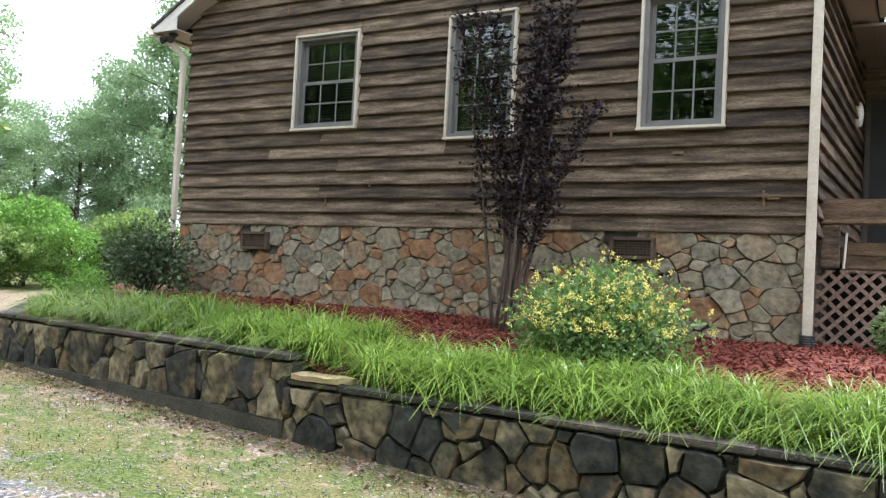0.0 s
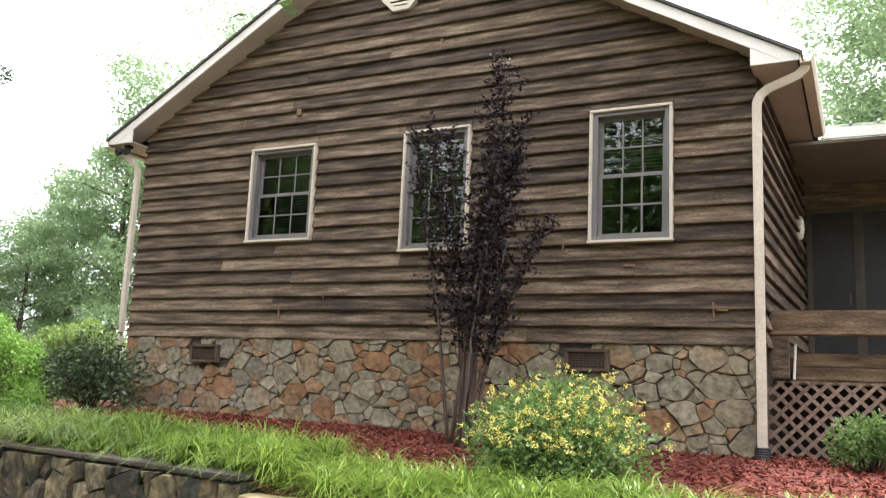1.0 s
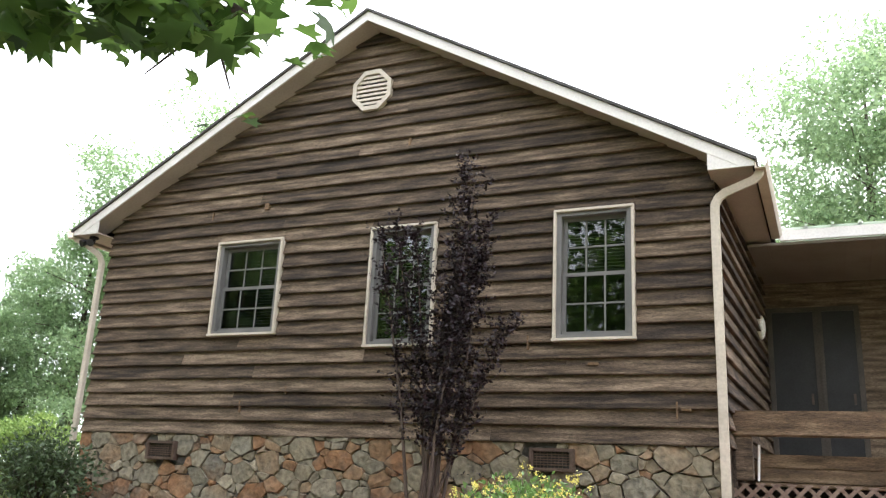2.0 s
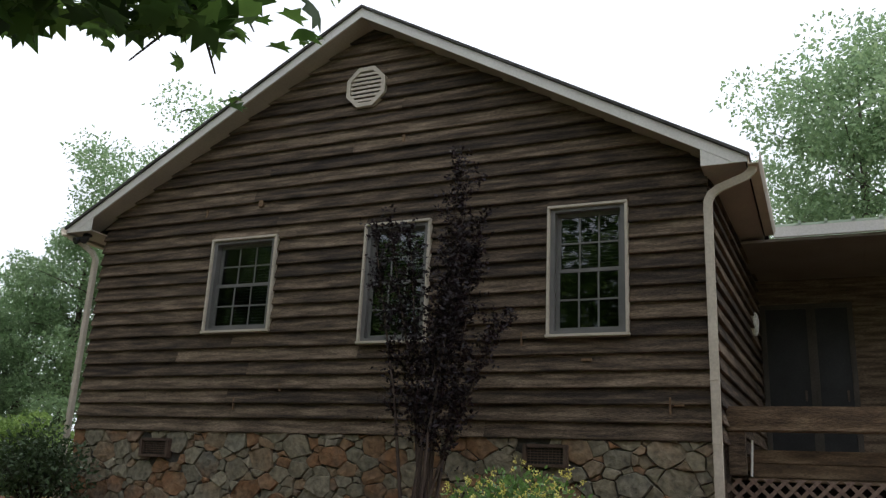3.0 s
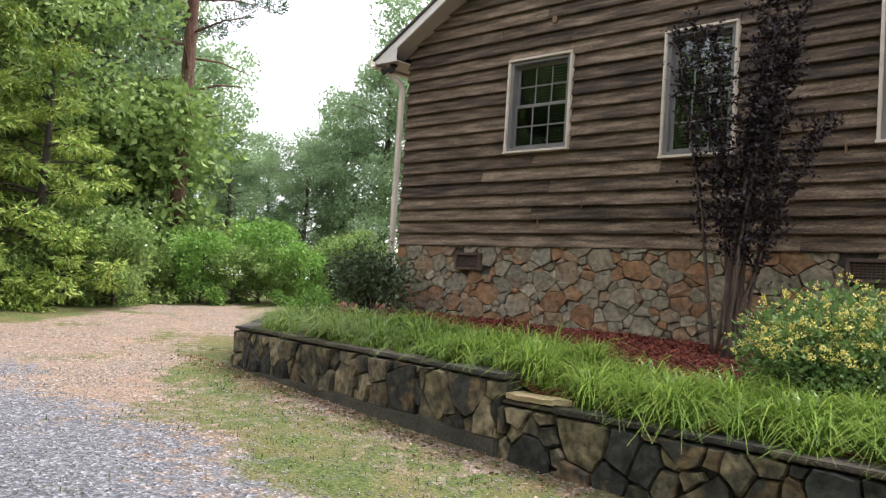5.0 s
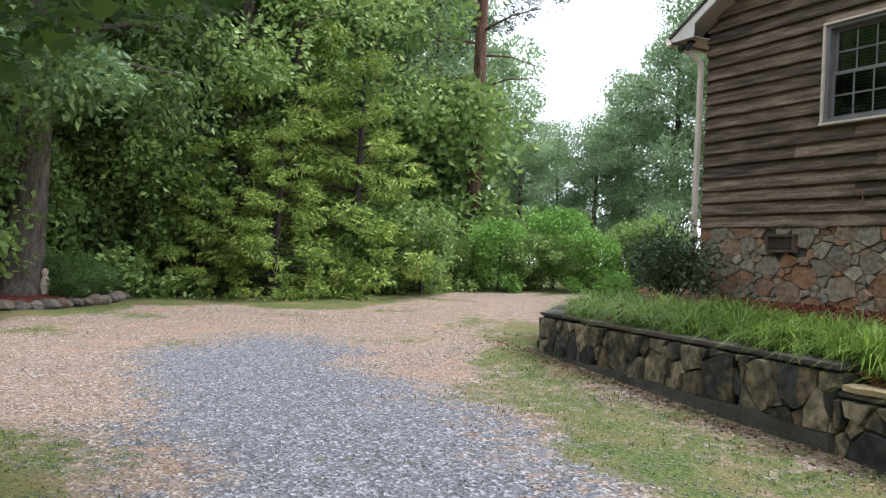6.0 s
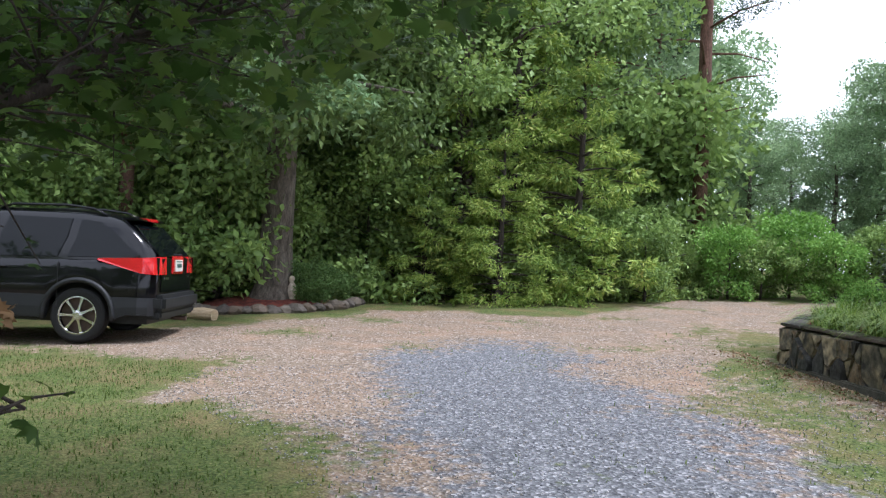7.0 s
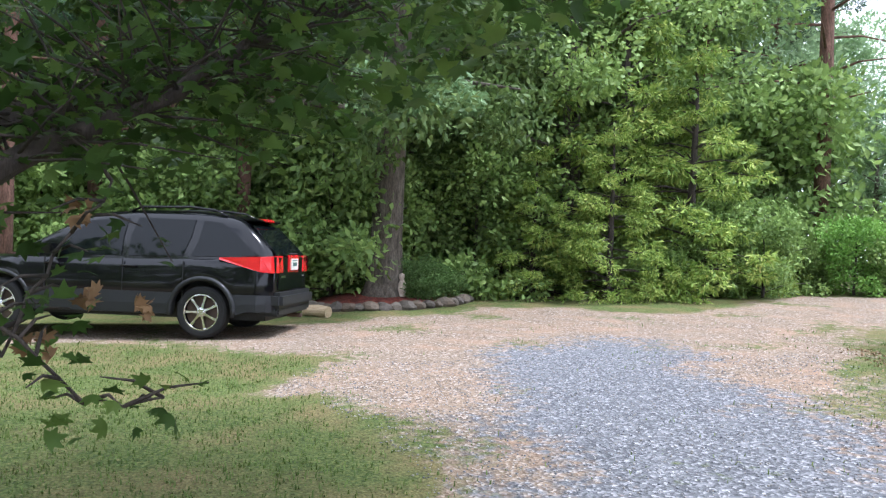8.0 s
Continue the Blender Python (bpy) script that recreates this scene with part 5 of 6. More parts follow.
lobes = [(0, 1.0), (24, 0.52), (42, 0.86), (66, 0.46), (88, 0.66), (120, 0.3), (180, 0.22), (240, 0.3), (272, 0.66), (294, 0.46), (318, 0.86), (336, 0.52)]
shape = np.array([(math.sin(radians(a)) * q, math.cos(radians(a)) * q) for a, q in lobes])


def maple_leaves(P, normal, size):
    n = len(P)
    N = unit(normal)
    A = unit(np.cross(N, npr.normal(size=(n, 3))))
    B = np.cross(N, A)
    k = len(shape)
    pts = P[:, None, :] + (A[:, None, :] * shape[None, :, :1] + B[:, None, :] * shape[None, :, 1:]) * size[:, None, None] * 0.6
    bend = (np.abs(shape[:, 0]) ** 2)[None, :, None] * size[:, None, None] * -0.25 * N[:, None, :]
    v = np.concatenate([P[:, None, :], pts + bend], 1).reshape(-1, 3)
    base = np.arange(n)[:, None] * (k + 1)
    tri = np.concatenate([[0, 1 + i, 1 + (i + 1) % k] for i in range(k)])
    return fast_mesh(v, 3, (base + tri[None, :]).ravel())


rr = random.Random(4)
PL = []
for i, pts in enumerate(boughs):
    bm = bmesh.new()
    pts = [Vector(p) for p in pts]
    fine = []
    for p, q in zip(pts, pts[1:]):
        for s in range(4):
            fine.append(p.lerp(q, s / 4) + Vector((rr.uniform(-1, 1), rr.uniform(-1, 1), rr.uniform(-1, 1))) * 0.02)
    fine.append(pts[-1])
    w0 = 0.055 if i in (0, 1, 4, 6) else (0.005 if i in (2, 3) else 0.03)
    tube(bm, fine, [w0 * (1 - 0.9 * k / (len(fine) - 1)) + 0.003 for k in range(len(fine))], 7)
    start = 3
    for k in range(start, len(fine)):
        for s in range(6 if i < 2 or i in (5, 7) else 3):
            if i in (2, 3) and s > 0:
                continue
            p = fine[k]
            L = rr.uniform(0.25, 0.75) if i not in (4, 6) else rr.uniform(0.15, 0.4)
            d = Vector((rr.uniform(-1, 1), rr.uniform(-1, 1), rr.uniform(-0.2, 0.7))).normalized() * L
            if i in (2, 3):
                d *= 0.35
            tube(bm, [p, p + d * 0.5 + Vector((0, 0, 0.02)), p + d], [0.007, 0.005, 0.002], 5)
            for q in range(9 if i in (0, 1, 5, 7) else 4):
                f = rr.uniform(0.25, 1.05)
                PL.append(p + d * f + Vector((rr.uniform(-1, 1), rr.uniform(-1, 1), rr.uniform(-0.9, 0.4))) * 0.12)
    part("branch", bm, TWIG, maple, smooth=True)


low_twigs = len(PL)


def canopy_floor(az):
    """Lowest rise of the canopy, in degrees above the eye, round the viewer."""
    return float(np.interp(az, [60, 90, 100, 115, 139, 150, 160, 170, 178, 186, 200, 215], [33, 32.5, 35, 27, 24.5, 19, 16, 12.5, 7, 5, 4, 3]))


for _ in range(1350):
    az = rr.uniform(160, 206)
    d = rr.uniform(2.8, 5.6)
    el = canopy_floor(az) + abs(rr.gauss(0, 1)) * 8
    PL.append(polar(az, el, d) - mbase)
for _ in range(600):
    az = rr.choice([rr.uniform(112, 142), rr.uniform(140, 165), rr.uniform(84, 100)])
    d = rr.uniform(2.3, 3.2)
    el = canopy_floor(az) + abs(rr.gauss(0, 1)) * 7 + 1.0
    PL.append(polar(az, el, d) - mbase)
for _ in range(300):
    az = rr.choice([rr.gauss(136, 4), rr.gauss(123, 3.5), rr.gauss(130, 6)])
    PL.append(polar(az, canopy_floor(az) + 0.8 + abs(rr.gauss(0, 1)) * 3.2, rr.uniform(2.2, 2.7)) - mbase)
# unseen upper leaves, added to shade the lawn and the lower boughs
for _ in range(9000):
    PL.append(polar(rr.uniform(138, 268), rr.uniform(31, 84), rr.uniform(3.0, 8.0)) - mbase)
P = np.array([tuple(p) for p in PL])
Nn = npr.normal(size=P.shape) * 0.55 + np.array([0, 0, 1.0])
hang("crown", maple_leaves(P, Nn, np.select([np.arange(len(P)) < low_twigs, np.arange(len(P)) < len(P) - 9000], [npr.uniform(0.06, 0.11, len(P)), npr.uniform(0.08, 0.16, len(P))], npr.uniform(0.18, 0.34, len(P)))), L_MAPLE, maple, "lobed dark green leaves, with unseen shading ones above")
P = np.array([tuple(polar(a_, e_, d_) - mbase + Vector((rr.uniform(-1, 1), rr.uniform(-1, 1), rr.uniform(-1, 1))) * 0.035) for a_, e_, d_ in ((191.3, -4.5, 2.8), (195, -4.2, 2.8), (195.3, 1.5, 2.8), (197.5, -6.8, 2.7)) for _ in range(9)])
hang("withered_leaves", maple_leaves(P, npr.normal(size=P.shape), npr.uniform(0.04, 0.08, len(P))), L_BROWN, maple, "curled brown dead leaves")

# ---------------------------------------------------------------- turf and loose gravel
n = 105000
X, Y = npr.uniform(-9, 6, n), npr.uniform(-13, -2.2, n)
keep = []
for i in range(n):
    if Y[i] > wall_y(X[i]) - 0.12 and X[i] > -6:
        keep.append(False)
        continue
    b_, g_ = cover_at(X[i], Y[i])
    keep.append(npr.rand() < (g_ ** 1.5) * (0.9 if g_ > 0.7 else 0.55))
keep = np.array(keep)
X, Y = X[keep], Y[keep]
P = np.array([(x, y, G(x, y) + 0.025 * noise.noise((x * 0.7, y * 0.7, 2)) - 0.005) for x, y in zip(X, Y)])
n = len(P)
tagged(hang("turf", blades(P, npr.uniform(0, 6.3, n), npr.uniform(0.03, 0.09, n), npr.uniform(0.1, 0.9, n), npr.uniform(0.003, 0.007, n), 2), TURF), "short patchy turf on the drive's edges", "grass", kind="stuff")
PEB = material("loose_gravel", [(0.084, 0.0875, 0.105), (0.168, 0.175, 0.196), (0.231, 0.21, 0.182), (0.294, 0.28, 0.266), (0.385, 0.378, 0.371)], 0.9, 9, bump=0, island=0.95)
n = 16000
X, Y = npr.uniform(-5, 5, n), npr.uniform(-9.8, -3.6, n)
ok = np.array([y < wall_y(x) - 0.15 and cover_at(x, y)[1] < 0.6 for x, y in zip(X, Y)])
X, Y = X[ok], Y[ok]
P = np.array([(x, y, G(x, y) + 0.025 * noise.noise((x * 0.7, y * 0.7, 2)) + 0.003) for x, y in zip(X, Y)])
n = len(P)
s = npr.uniform(0.004, 0.011, n)[:, None, None]
octa = np.array([(1, 0, 0), (0, 1, 0), (-1, 0, 0), (0, -1, 0), (0, 0, 0.7), (0, 0, -0.7)])[None]
v = P[:, None, :] + octa * s * npr.uniform(0.6, 1.4, (n, 6, 1))
base = np.arange(n)[:, None] * 6
tri = np.array([0, 1, 4, 1, 2, 4, 2, 3, 4, 3, 0, 4, 1, 0, 5, 2, 1, 5, 3, 2, 5, 0, 3, 5])
tagged(hang("loose_gravel", fast_mesh(v.reshape(-1, 3), 3, (base + tri[None]).ravel()), PEB), "loose crushed stone scattered on the drive", "gravel", kind="stuff")
# ---------------------------------------------------------------- parked car
def paint(name, col, rough, coat, metal=0.0):
    m = material(name, [col, tuple(c * 1.25 for c in col)], rough, 2.0, bump=0, fine=60, metal=metal, spread=0.08, spec=0.32)
    b = m.node_tree.nodes["Principled BSDF"]
    b.inputs["Coat Weight"].default_value, b.inputs["Coat Roughness"].default_value = coat, 0.04
    return m


CARBLACK = paint("black_car_paint", (0.003, 0.003, 0.004), 0.09, 0.1)
CLAD = paint("charcoal_cladding", (0.015, 0.016, 0.018), 0.5, 0.08)
CARGLASS = paint("tinted_car_glass", (0.003, 0.004, 0.005), 0.03, 0.12)
CARGLASS.node_tree.nodes["Principled BSDF"].inputs["Specular IOR Level"].default_value = 0.16
RED = paint("red_lamp_lens", (0.5, 0.012, 0.015), 0.15, 1.0)
AMBER = paint("dark_red_lamp_lens", (0.3, 0.006, 0.01), 0.15, 1.0)
CHROME = paint("bright_alloy", (0.6, 0.6, 0.6), 0.22, 0.3, 1.0)
TYRE = paint("black_tyre_rubber", (0.014, 0.014, 0.014), 0.85, 0.0)
PLATE = paint("pale_plate", (0.55, 0.57, 0.52), 0.4, 0.2)
INK = paint("dark_plate_ink", (0.04, 0.09, 0.08), 0.5, 0.0)

# forward is +x, the rear axle at x = 0, the driver's side at +y
HWID = 0.92
car = empty("parked_car", "black sport utility car with grey cladding parked on gravel", "car")


def roof_z(x):
    return float(np.interp(x, [-0.86, -0.72, -0.3, 0.4, 1.1, 1.62, 2.1, 2.62], [1.58, 1.655, 1.7, 1.715, 1.705, 1.65, 1.42, 1.09]))


def belt_z(x):
    return float(np.interp(x, [-0.98, 0.0, 1.5, 2.6, 3.75], [1.1, 1.07, 1.03, 1.02, 0.9]))


def plan(x):
    """Half width of the body at x."""
    return HWID * float(np.interp(x, [-0.98, -0.93, -0.8, -0.4, 0.8, 2.6, 3.3, 3.6, 3.78], [0.8, 0.88, 0.95, 0.99, 1.0, 0.99, 0.93, 0.82, 0.62]))


def loft(rings):
    bm = bmesh.new()
    rows = [[bm.verts.new(p) for p in ring] for ring in rings]
    for a, b in zip(rows, rows[1:]):
        for i in range(len(a) - 1):
            bm.faces.new((a[i], b[i], b[i + 1], a[i + 1]))
    bm.faces.new(rows[0])
    bm.faces.new(rows[-1][::-1])
    bmesh.ops.recalc_face_normals(bm, faces=bm.faces)
    return bm


def full(half):
    return half + [(x, -y, z) for x, y, z in reversed(half)]


ARCH = 0.415
stations = sorted(set([-0.98, -0.95, -0.88, -0.75, -0.6, 0.7, 1.0, 1.4, 1.9, 2.2, 3.45, 3.6, 3.72, 3.78] + [c + d for c in (0.0, 2.85) for d in (-0.44, -0.42, -0.38, -0.3, -0.2, -0.1, 0, 0.1, 0.2, 0.3, 0.38, 0.42, 0.44)]))


def sill(x):
    """Lower edge of the body side, with the wheel openings cut out of it."""
    z = 0.3 if -0.6 < x < 3.4 else 0.36
    for c in (0.0, 2.85):
        d = abs(x - c)
        if d < ARCH:
            z = max(z, 0.36 + math.sqrt(ARCH ** 2 - d ** 2))
    return z


rings_low, rings_up = [], []
for x in stations:
    w, s, b = plan(x), sill(x), belt_z(x)
    cut = max(0.6, s + 0.03)
    rings_low.append(full([(x, w * 0.9, max(0.3, s - 0.0)), (x, w * 1.012, s + 0.015), (x, w * 1.018, (s + cut) / 2), (x, w * 1.008, cut)]))
    hood = b + (0.0 if x < 2.6 else 0.05)
    rings_up.append(full([(x, w, cut - 0.005), (x, w * 1.003, min(cut + 0.12, b - 0.06)), (x, w * 0.985, (cut + b) / 2 + 0.1), (x, w * 0.955, b - 0.02), (x, w * 0.91, b + 0.005), (x, w * 0.5, hood + 0.015)]))
part("lower_cladding", loft(rings_low), CLAD, car, "charcoal plastic cladding", smooth=False)
part("body", loft(rings_up), CARBLACK, car, "glossy black paint", smooth=True)


def house_y(x, z):
    """Half width of the glasshouse."""
    t = (z - 1.04) / 0.66
    return plan(x) * 0.95 - 0.16 * max(0, t) - 0.05 * max(0, t) ** 3


rings = []
for x in np.linspace(-0.93, 2.62, 30):
    zr = roof_z(max(x, -0.86)) if x > -0.86 else float(np.interp(x, [-0.93, -0.86], [1.35, 1.58]))
    b = belt_z(x) - 0.03
    zr = max(zr, b + 0.03)
    half = [(x, house_y(x, b), b)]
    for f in (0.35, 0.7, 0.9):
        z = b + (zr - b) * f
        half.append((x, house_y(x, z), z))
    half += [(x, house_y(x, zr) - 0.07, zr - 0.005), (x, 0.3, zr + 0.018)]
    rings.append(full(half))
part("cabin", loft(rings), CARBLACK, car, smooth=True)
# tailgate and its slanted window


def sheet(pts, thick):
    bm = bmesh.new()
    bm.faces.new([bm.verts.new(p) for p in pts])
    g = bmesh.ops.extrude_face_region(bm, geom=bm.faces[:])
    c = bm.faces[:][0].normal
    n = (Vector(pts[1]) - Vector(pts[0])).cross(Vector(pts[2]) - Vector(pts[0])).normalized()
    bmesh.ops.translate(bm, vec=n * thick, verts=[v for v in g["geom"] if isinstance(v, bmesh.types.BMVert)])
    bmesh.ops.recalc_face_normals(bm, faces=bm.faces)
    return bm


def side_panel(outline, off, name, mat_, label=""):
    for s in (1, -1):
        pts = [(x, s * (house_y(x, z) + off), z) for x, z in outline]
        bm = bmesh.new()
        vs = [bm.verts.new(p) for p in pts]
        c = bm.verts.new((sum(p[0] for p in pts) / len(pts), sum(p[1] for p in pts) / len(pts) + s * 0.006, sum(p[2] for p in pts) / len(pts)))
        back = [bm.verts.new((x, y - s * 0.02, z)) for x, y, z in pts]
        k = len(vs)
        for i in range(k):
            bm.faces.new((vs[i], vs[(i + 1) % k], c))
            bm.faces.new((back[i], back[(i + 1) % k], vs[(i + 1) % k], vs[i]))
        bm.faces.new(back)
        bmesh.ops.recalc_face_normals(bm, faces=bm.faces)
        part(name, bm, mat_, car, label)


side_panel([(-0.72, 1.12), (-0.2, 1.1), (0.18, 1.09), (0.06, 1.32), (-0.1, 1.58), (-0.5, 1.56), (-0.62, 1.4)], 0.012, "quarter_window", CARGLASS, "tinted side glass")
side_panel([(0.3, 1.09), (1.05, 1.07), (1.05, 1.35), (0.98, 1.6), (0.12, 1.59), (0.2, 1.35)], 0.012, "rear_door_window", CARGLASS, "tinted side glass")
side_panel([(1.15, 1.07), (2.15, 1.06), (2.05, 1.2), (1.65, 1.54), (1.12, 1.59), (1.15, 1.35)], 0.012, "front_door_window", CARGLASS, "tinted side glass")
part("rear_window", sheet([(-0.965, -0.66, 1.13), (-0.965, 0.66, 1.13), (-0.885, 0.55, 1.54), (-0.885, -0.55, 1.54)][::-1], 0.02), CARGLASS, car, "tinted tailgate glass")
part("tailgate", abox(-1.0, -0.95, -0.68, 0.68, 0.66, 1.12, bevel=0.015), CARBLACK, car)
part("spoiler", abox(-1.0, -0.72, -0.56, 0.56, 1.6, 1.635, bevel=0.012), CARBLACK, car)
part("brake_lamp", abox(-1.012, -0.9, -0.2, 0.2, 1.606, 1.645, bevel=0.006), RED, car, "red high brake lamp")
part("bumper", abox(-1.1, -0.85, -0.8, 0.8, 0.42, 0.64, bevel=0.05), CLAD, car, "charcoal rear bumper")
part("bumper_valance", abox(-1.05, -0.8, -0.78, 0.78, 0.32, 0.44, bevel=0.03), CLAD, car)
for s in (1, -1):
    # lamps wrap from the side on to the tailgate
    w = plan(-0.9)
    bm = bmesh.new()
    a = [(-1.012, s * 0.5, 0.9), (-1.012, s * 0.7, 0.9), (-0.95, s * 0.86, 0.9), (-0.8, s * 0.895, 0.91), (-0.22, s * 0.9, 1.06)]
    b = [(-1.008, s * 0.5, 1.13), (-1.0, s * 0.69, 1.13), (-0.94, s * 0.82, 1.12), (-0.8, s * 0.88, 1.11), (-0.22, s * 0.885, 1.085)]
    va, vb = [bm.verts.new(p) for p in a], [bm.verts.new(p) for p in b]
    ia, ib = [bm.verts.new((p[0] + 0.06, p[1] * 0.9, p[2])) for p in a], [bm.verts.new((p[0] + 0.06, p[1] * 0.9, p[2])) for p in b]
    for i in range(4):
        for q0, q1 in ((va, vb), (vb, ib), (ib, ia), (ia, va)):
            bm.faces.new((q0[i], q0[i + 1], q1[i + 1], q1[i]))
    for i in (0, 4):
        bm.faces.new((va[i], vb[i], ib[i], ia[i]))
    bmesh.ops.recalc_face_normals(bm, faces=bm.faces)
    part("tail_lamp", bm, RED, car, "long red tail lamp")
    part("lamp_divider", abox(-1.0, -0.93, s * 0.78 - 0.004, s * 0.78 + 0.004, 0.905, 1.12), CARBLACK, car)
    bm = bmesh.new()
    tube(bm, [(-0.62, s * 0.62, 1.66), (-0.5, s * 0.62, 1.735), (0.3, s * 0.63, 1.77), (1.0, s * 0.62, 1.755), (1.15, s * 0.61, 1.69)], [0.018] * 5, 8)
    part("roof_rail", bm, CARBLACK, car, smooth=True)
    for x in (1.02, 2.1):
        bm = bmesh.new()
        tube(bm, [(x - 0.11, s * 0.915, 0.93), (x - 0.09, s * 0.945, 0.935), (x + 0.08, s * 0.945, 0.935), (x + 0.1, s * 0.915, 0.93)], [0.016] * 4, 8)
        part("door_handle", bm, CARBLACK, car, smooth=True)
    for x in (0.26, 1.1, 2.2):
        part("door_gap", abox(x, x + 0.008, s * 0.915 - 0.008, s * 0.915 + 0.008, 0.45, 1.02), BLACK, car)
    bm = bmesh.new()
    for q in ((2.0, 2.15),):
        box(bm, q[0], q[1], min(s * 0.9, s * 1.1), max(s * 0.9, s * 1.1), 1.06, 1.2, bevel=0.03)
    part("door_mirror", bm, CARBLACK, car)
    for cx in (0.0, 2.85):
        bm = bmesh.new()
        arc = [(cx + 0.44 * math.cos(q), s * (plan(cx) * 1.005), 0.36 + 0.44 * math.sin(q)) for q in np.linspace(-0.15, math.pi + 0.15, 19)]
        tube(bm, arc, [0.035] * 19, 6)
        part("arch_trim", bm, CLAD, car, "charcoal wheel arch trim", smooth=True)
        part("wheel_well", abox(cx - 0.4, cx + 0.4, min(s * 0.45, s * 0.62), max(s * 0.45, s * 0.62), 0.3, 0.76), BLACK, car)
plate = part("number_plate", abox(-1.03, -1.005, -0.165, 0.165, 0.93, 1.09, bevel=0.004), PLATE, car, "pale number plate with plain bars")
part("plate_bar", abox(-1.034, -1.031, -0.1, 0.1, 0.985, 1.035), INK, plate)
part("plate_bar", abox(-1.034, -1.031, -0.12, 0.12, 1.06, 1.072), INK, plate)
part("plate_housing", abox(-1.018, -0.99, -0.25, 0.25, 0.9, 1.14, bevel=0.02), RED, car)
part("badge", abox(-1.006, -0.998, 0.36, 0.56, 0.83, 0.86), CHROME, car, "small bright badge bar")
part("badge", abox(-1.006, -0.998, -0.56, -0.5, 0.83, 0.86), CHROME, car, "small bright badge bar")
part("wiper", abox(-0.985, -0.97, -0.35, 0.05, 1.15, 1.17), BLACK, car)
part("underbody", abox(-0.8, 3.4, -0.6, 0.6, 0.24, 0.45), BLACK, car)
bm = bmesh.new()
tube(bm, [(-0.4, -0.45, 0.27), (-1.02, -0.5, 0.25)], [0.035, 0.035], 10)
part("exhaust_pipe", bm, VENT, car)


def wheel(cx, s):
    w = part("wheel", wheel_tyre(s), TYRE, car, "black tyre on a bright alloy rim")
    w.matrix_basis = Matrix.Translation((cx, s * 0.8, 0.35))
    bm = bmesh.new()
    tube(bm, [(0, s * 0.06, 0), (0, s * 0.105, 0), (0, s * 0.12, 0)], [0.07, 0.065, 0.04], 14)
    for k in range(7):
        a = k * math.tau / 7
        d, e = Vector((math.cos(a), 0, math.sin(a))), Vector((-math.sin(a), 0, math.cos(a)))
        v = []
        for rad, wd, y in ((0.04, 0.03, 0.115), (0.13, 0.02, 0.1), (0.225, 0.032, 0.095)):
            v.append([bm.verts.new(d * rad + e * t * wd + Vector((0, s * (y - dep), 0))) for t, dep in ((-1, 0.04), (-0.6, 0), (0.6, 0), (1, 0.04))])
        for r0, r1 in zip(v, v[1:]):
            for i in range(3):
                bm.faces.new((r0[i], r0[i + 1], r1[i + 1], r1[i]))
    bmesh.ops.recalc_face_normals(bm, faces=bm.faces)
    part("rim", bm, CHROME, w, "seven-spoke bright alloy rim")
    bm = bmesh.new()
    ring = [(0.235 * math.cos(q), s * 0.1, 0.235 * math.sin(q)) for q in np.linspace(0, math.tau, 33)]
    tube(bm, ring, [0.012] * 33, 6, caps=False)
    part("rim_edge", bm, CHROME, w)
    bm = bmesh.new()
    tube(bm, [(0, s * 0.0, 0), (0, s * 0.03, 0)], [0.23, 0.23], 24)
    part("brake_disc", bm, VENT, w)


def wheel_tyre(s):
    bm = bmesh.new()
    prof = [(0.235, 0.105), (0.26, 0.118), (0.31, 0.118), (0.34, 0.1), (0.352, 0.06), (0.352, -0.06), (0.34, -0.1), (0.31, -0.115), (0.24, -0.11)]
    rows = [[bm.verts.new((r_ * math.cos(q), s * y, r_ * math.sin(q))) for r_, y in prof] for q in [k * math.tau / 36 for k in range(36)]]
    for i in range(36):
        a, b = rows[i], rows[(i + 1) % 36]
        for k in range(len(prof) - 1):
            bm.faces.new((a[k], a[k + 1], b[k + 1], b[k]))
    bmesh.ops.recalc_face_normals(bm, faces=bm.faces)
    return bm


for cx in (0.0, 2.85):
    for s in (1, -1):
        wheel(cx, s)
# the tail is short: draw in all that lies behind the rear wheels
for ob in list(car.children_recursive):
    if ob.type == "MESH" and ob.parent == car and not ob.name.startswith(("wheel", "arch")):
        for v in ob.data.vertices:
            if v.co.x < -0.44:
                v.co.x = -0.44 + (v.co.x + 0.44) * 0.94
            if v.co.z > 1.12:
                v.co.z = 1.12 + (v.co.z - 1.12) * 0.97
                v.co.x += (v.co.z - 1.12) * 0.75 * max(0.0, min(1.0, (0.25 - v.co.x) / 0.7))
for ob in plate.children:
    for v in ob.data.vertices:
        v.co.x = -0.44 + (v.co.x + 0.44) * 0.94
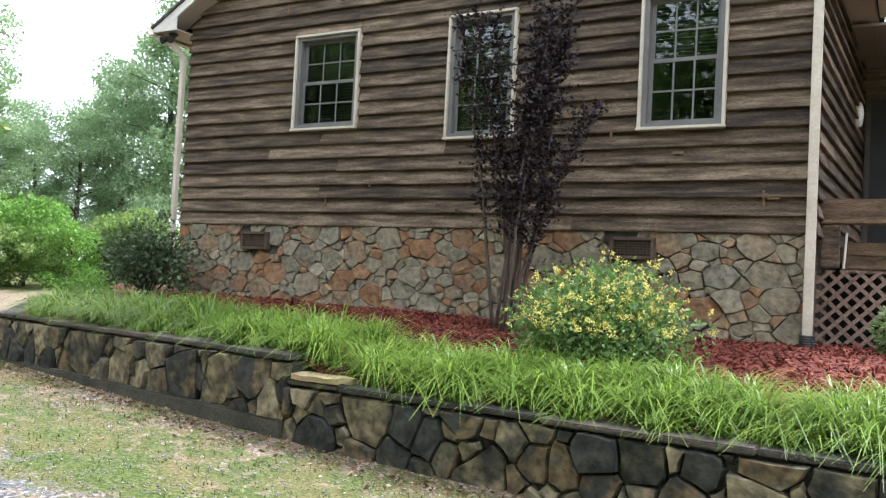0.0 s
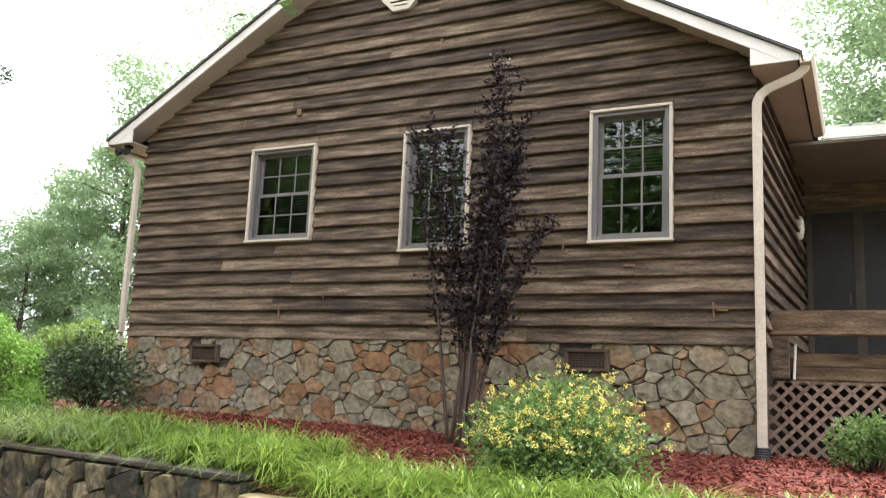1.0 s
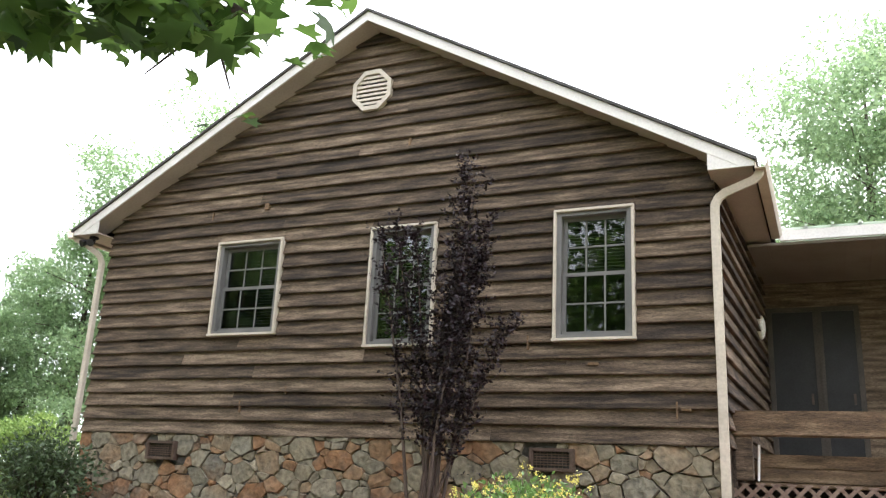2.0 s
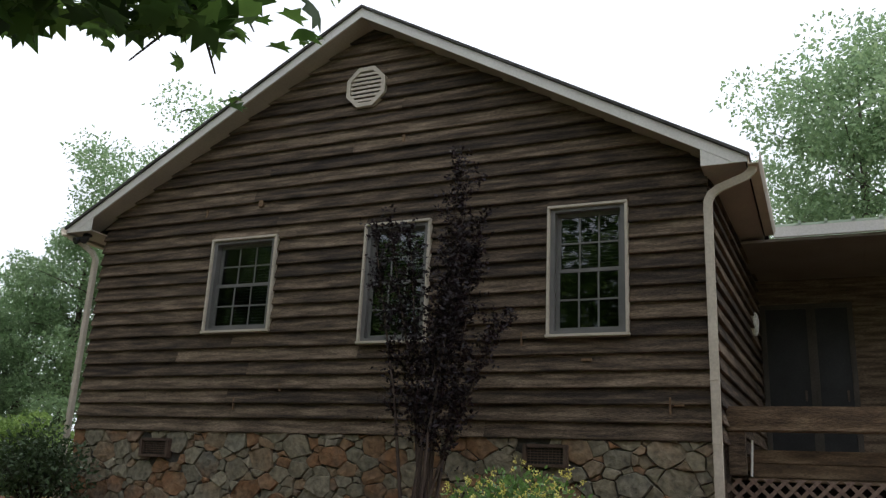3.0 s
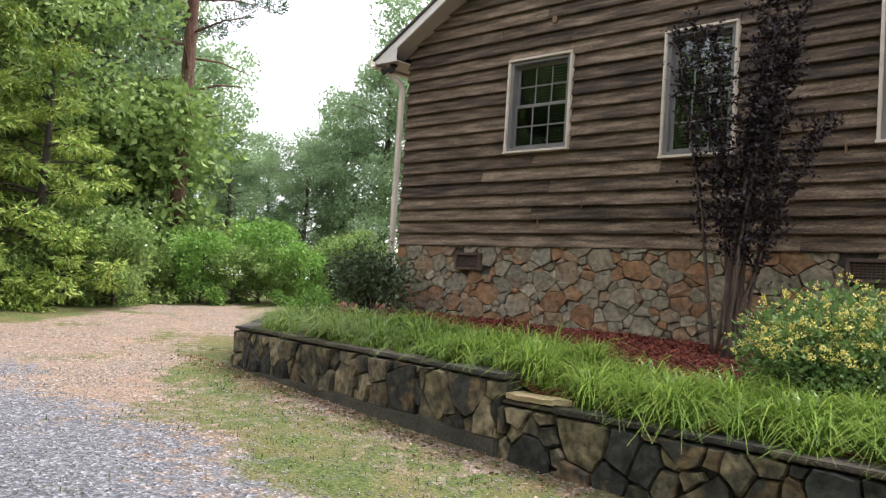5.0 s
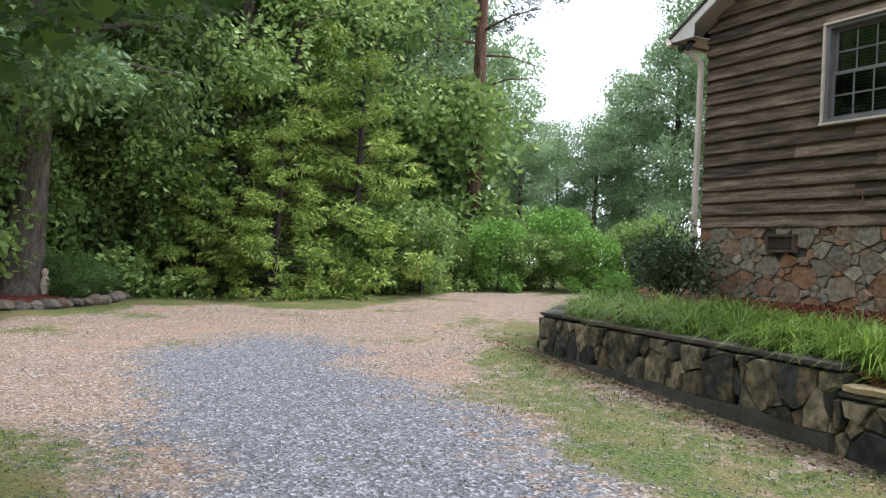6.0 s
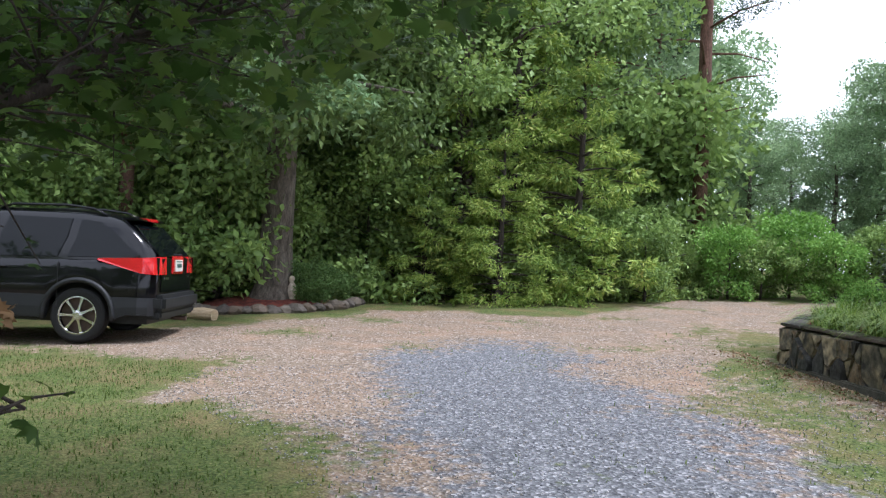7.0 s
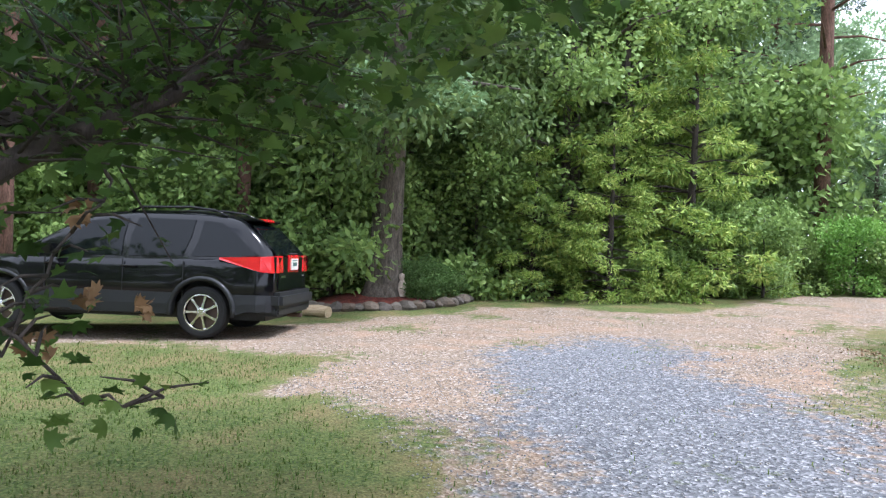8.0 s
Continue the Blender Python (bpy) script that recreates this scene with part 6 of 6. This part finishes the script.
# rear axle placed so that the near rear tyre stands at its spot
fwd = Vector((-0.2, -0.98, 0)).normalized()
left = Vector((-fwd.y, fwd.x, 0))
axle = Vector((-7.2, -11.16, 0)) - left * 0.9
car.matrix_world = Matrix.Translation((axle.x, axle.y, G(axle.x, axle.y))) @ Matrix.Rotation(math.atan2(fwd.y, fwd.x), 4, "Z") @ Matrix.Scale(1.04, 4)
# ---------------------------------------------------------------- many small pieces: siding boards and stones
courses(wall_front, WINDOWS, lambda z: (half_at(z) - XC, half_at(z) + XC), Z_SID - 0.03, Z_APEX - 0.02, 0.1748, 11)
courses(wall_east, [], lambda z: (-0.02, 4.25), Z_SID - 0.03, 5.1, 0.1748, 12, Matrix.Rotation(radians(90), 4, "Z"))
FZ = 1.2
mosaic(foundation, Matrix.Translation((XL, 0, FZ)), 2 * HW, Z_SID - 0.03 - FZ, 0.215, 21, STONE, 0.002, 0.034, 0.75, [(x0 - XL, x1 - XL, z0 - FZ, z1 - FZ) for x0, x1, z0, z1 in VENTS])
mosaic(upper_wall, Matrix.Translation((0, 0, 0.7)), UL, CAP_U - 0.05 - 0.7, 0.23, 31, WALLSTONE, 0.008, 0.07, 1.5)
mosaic(lower_wall, Matrix.Translation((0, 0, 0.2)), LL, CAP_L - 0.05 - 0.2, 0.25, 33, WALLSTONE, 0.008, 0.075, 1.2)
mosaic(end_wall, Matrix.Translation((0, 0, 0.5)), EL, CAP_U - 0.05 - 0.5, 0.22, 35, WALLSTONE, 0.008, 0.04, 1.1)

# leaf litter and grit at the foot of the retaining wall
LITTER = material("brown_leaf_litter", [(0.12, 0.07, 0.035), (0.22, 0.13, 0.07), (0.32, 0.22, 0.13), (0.4, 0.33, 0.25)], 0.9, 9, bump=0, island=0.95)
k = 2600
S_ = npr.uniform(-6.0, 5.0, k)
Q_ = np.abs(npr.normal(0, 0.22, k)) + 0.1
P = np.array([(*along(s, -q), 0) for s, q in zip(S_, Q_)])
P[:, 2] = [G(x, y) + 0.025 * noise.noise((x * 0.7, y * 0.7, 2)) + 0.006 for x, y in P[:, :2]]
D = npr.normal(size=P.shape) * np.array([1, 1, 0.25])
tagged(hang("leaf_litter", leaves(P, D, npr.uniform(0.015, 0.05, k), 0.6), LITTER), "dry brown leaf litter along the wall foot", "leaf litter", kind="stuff")
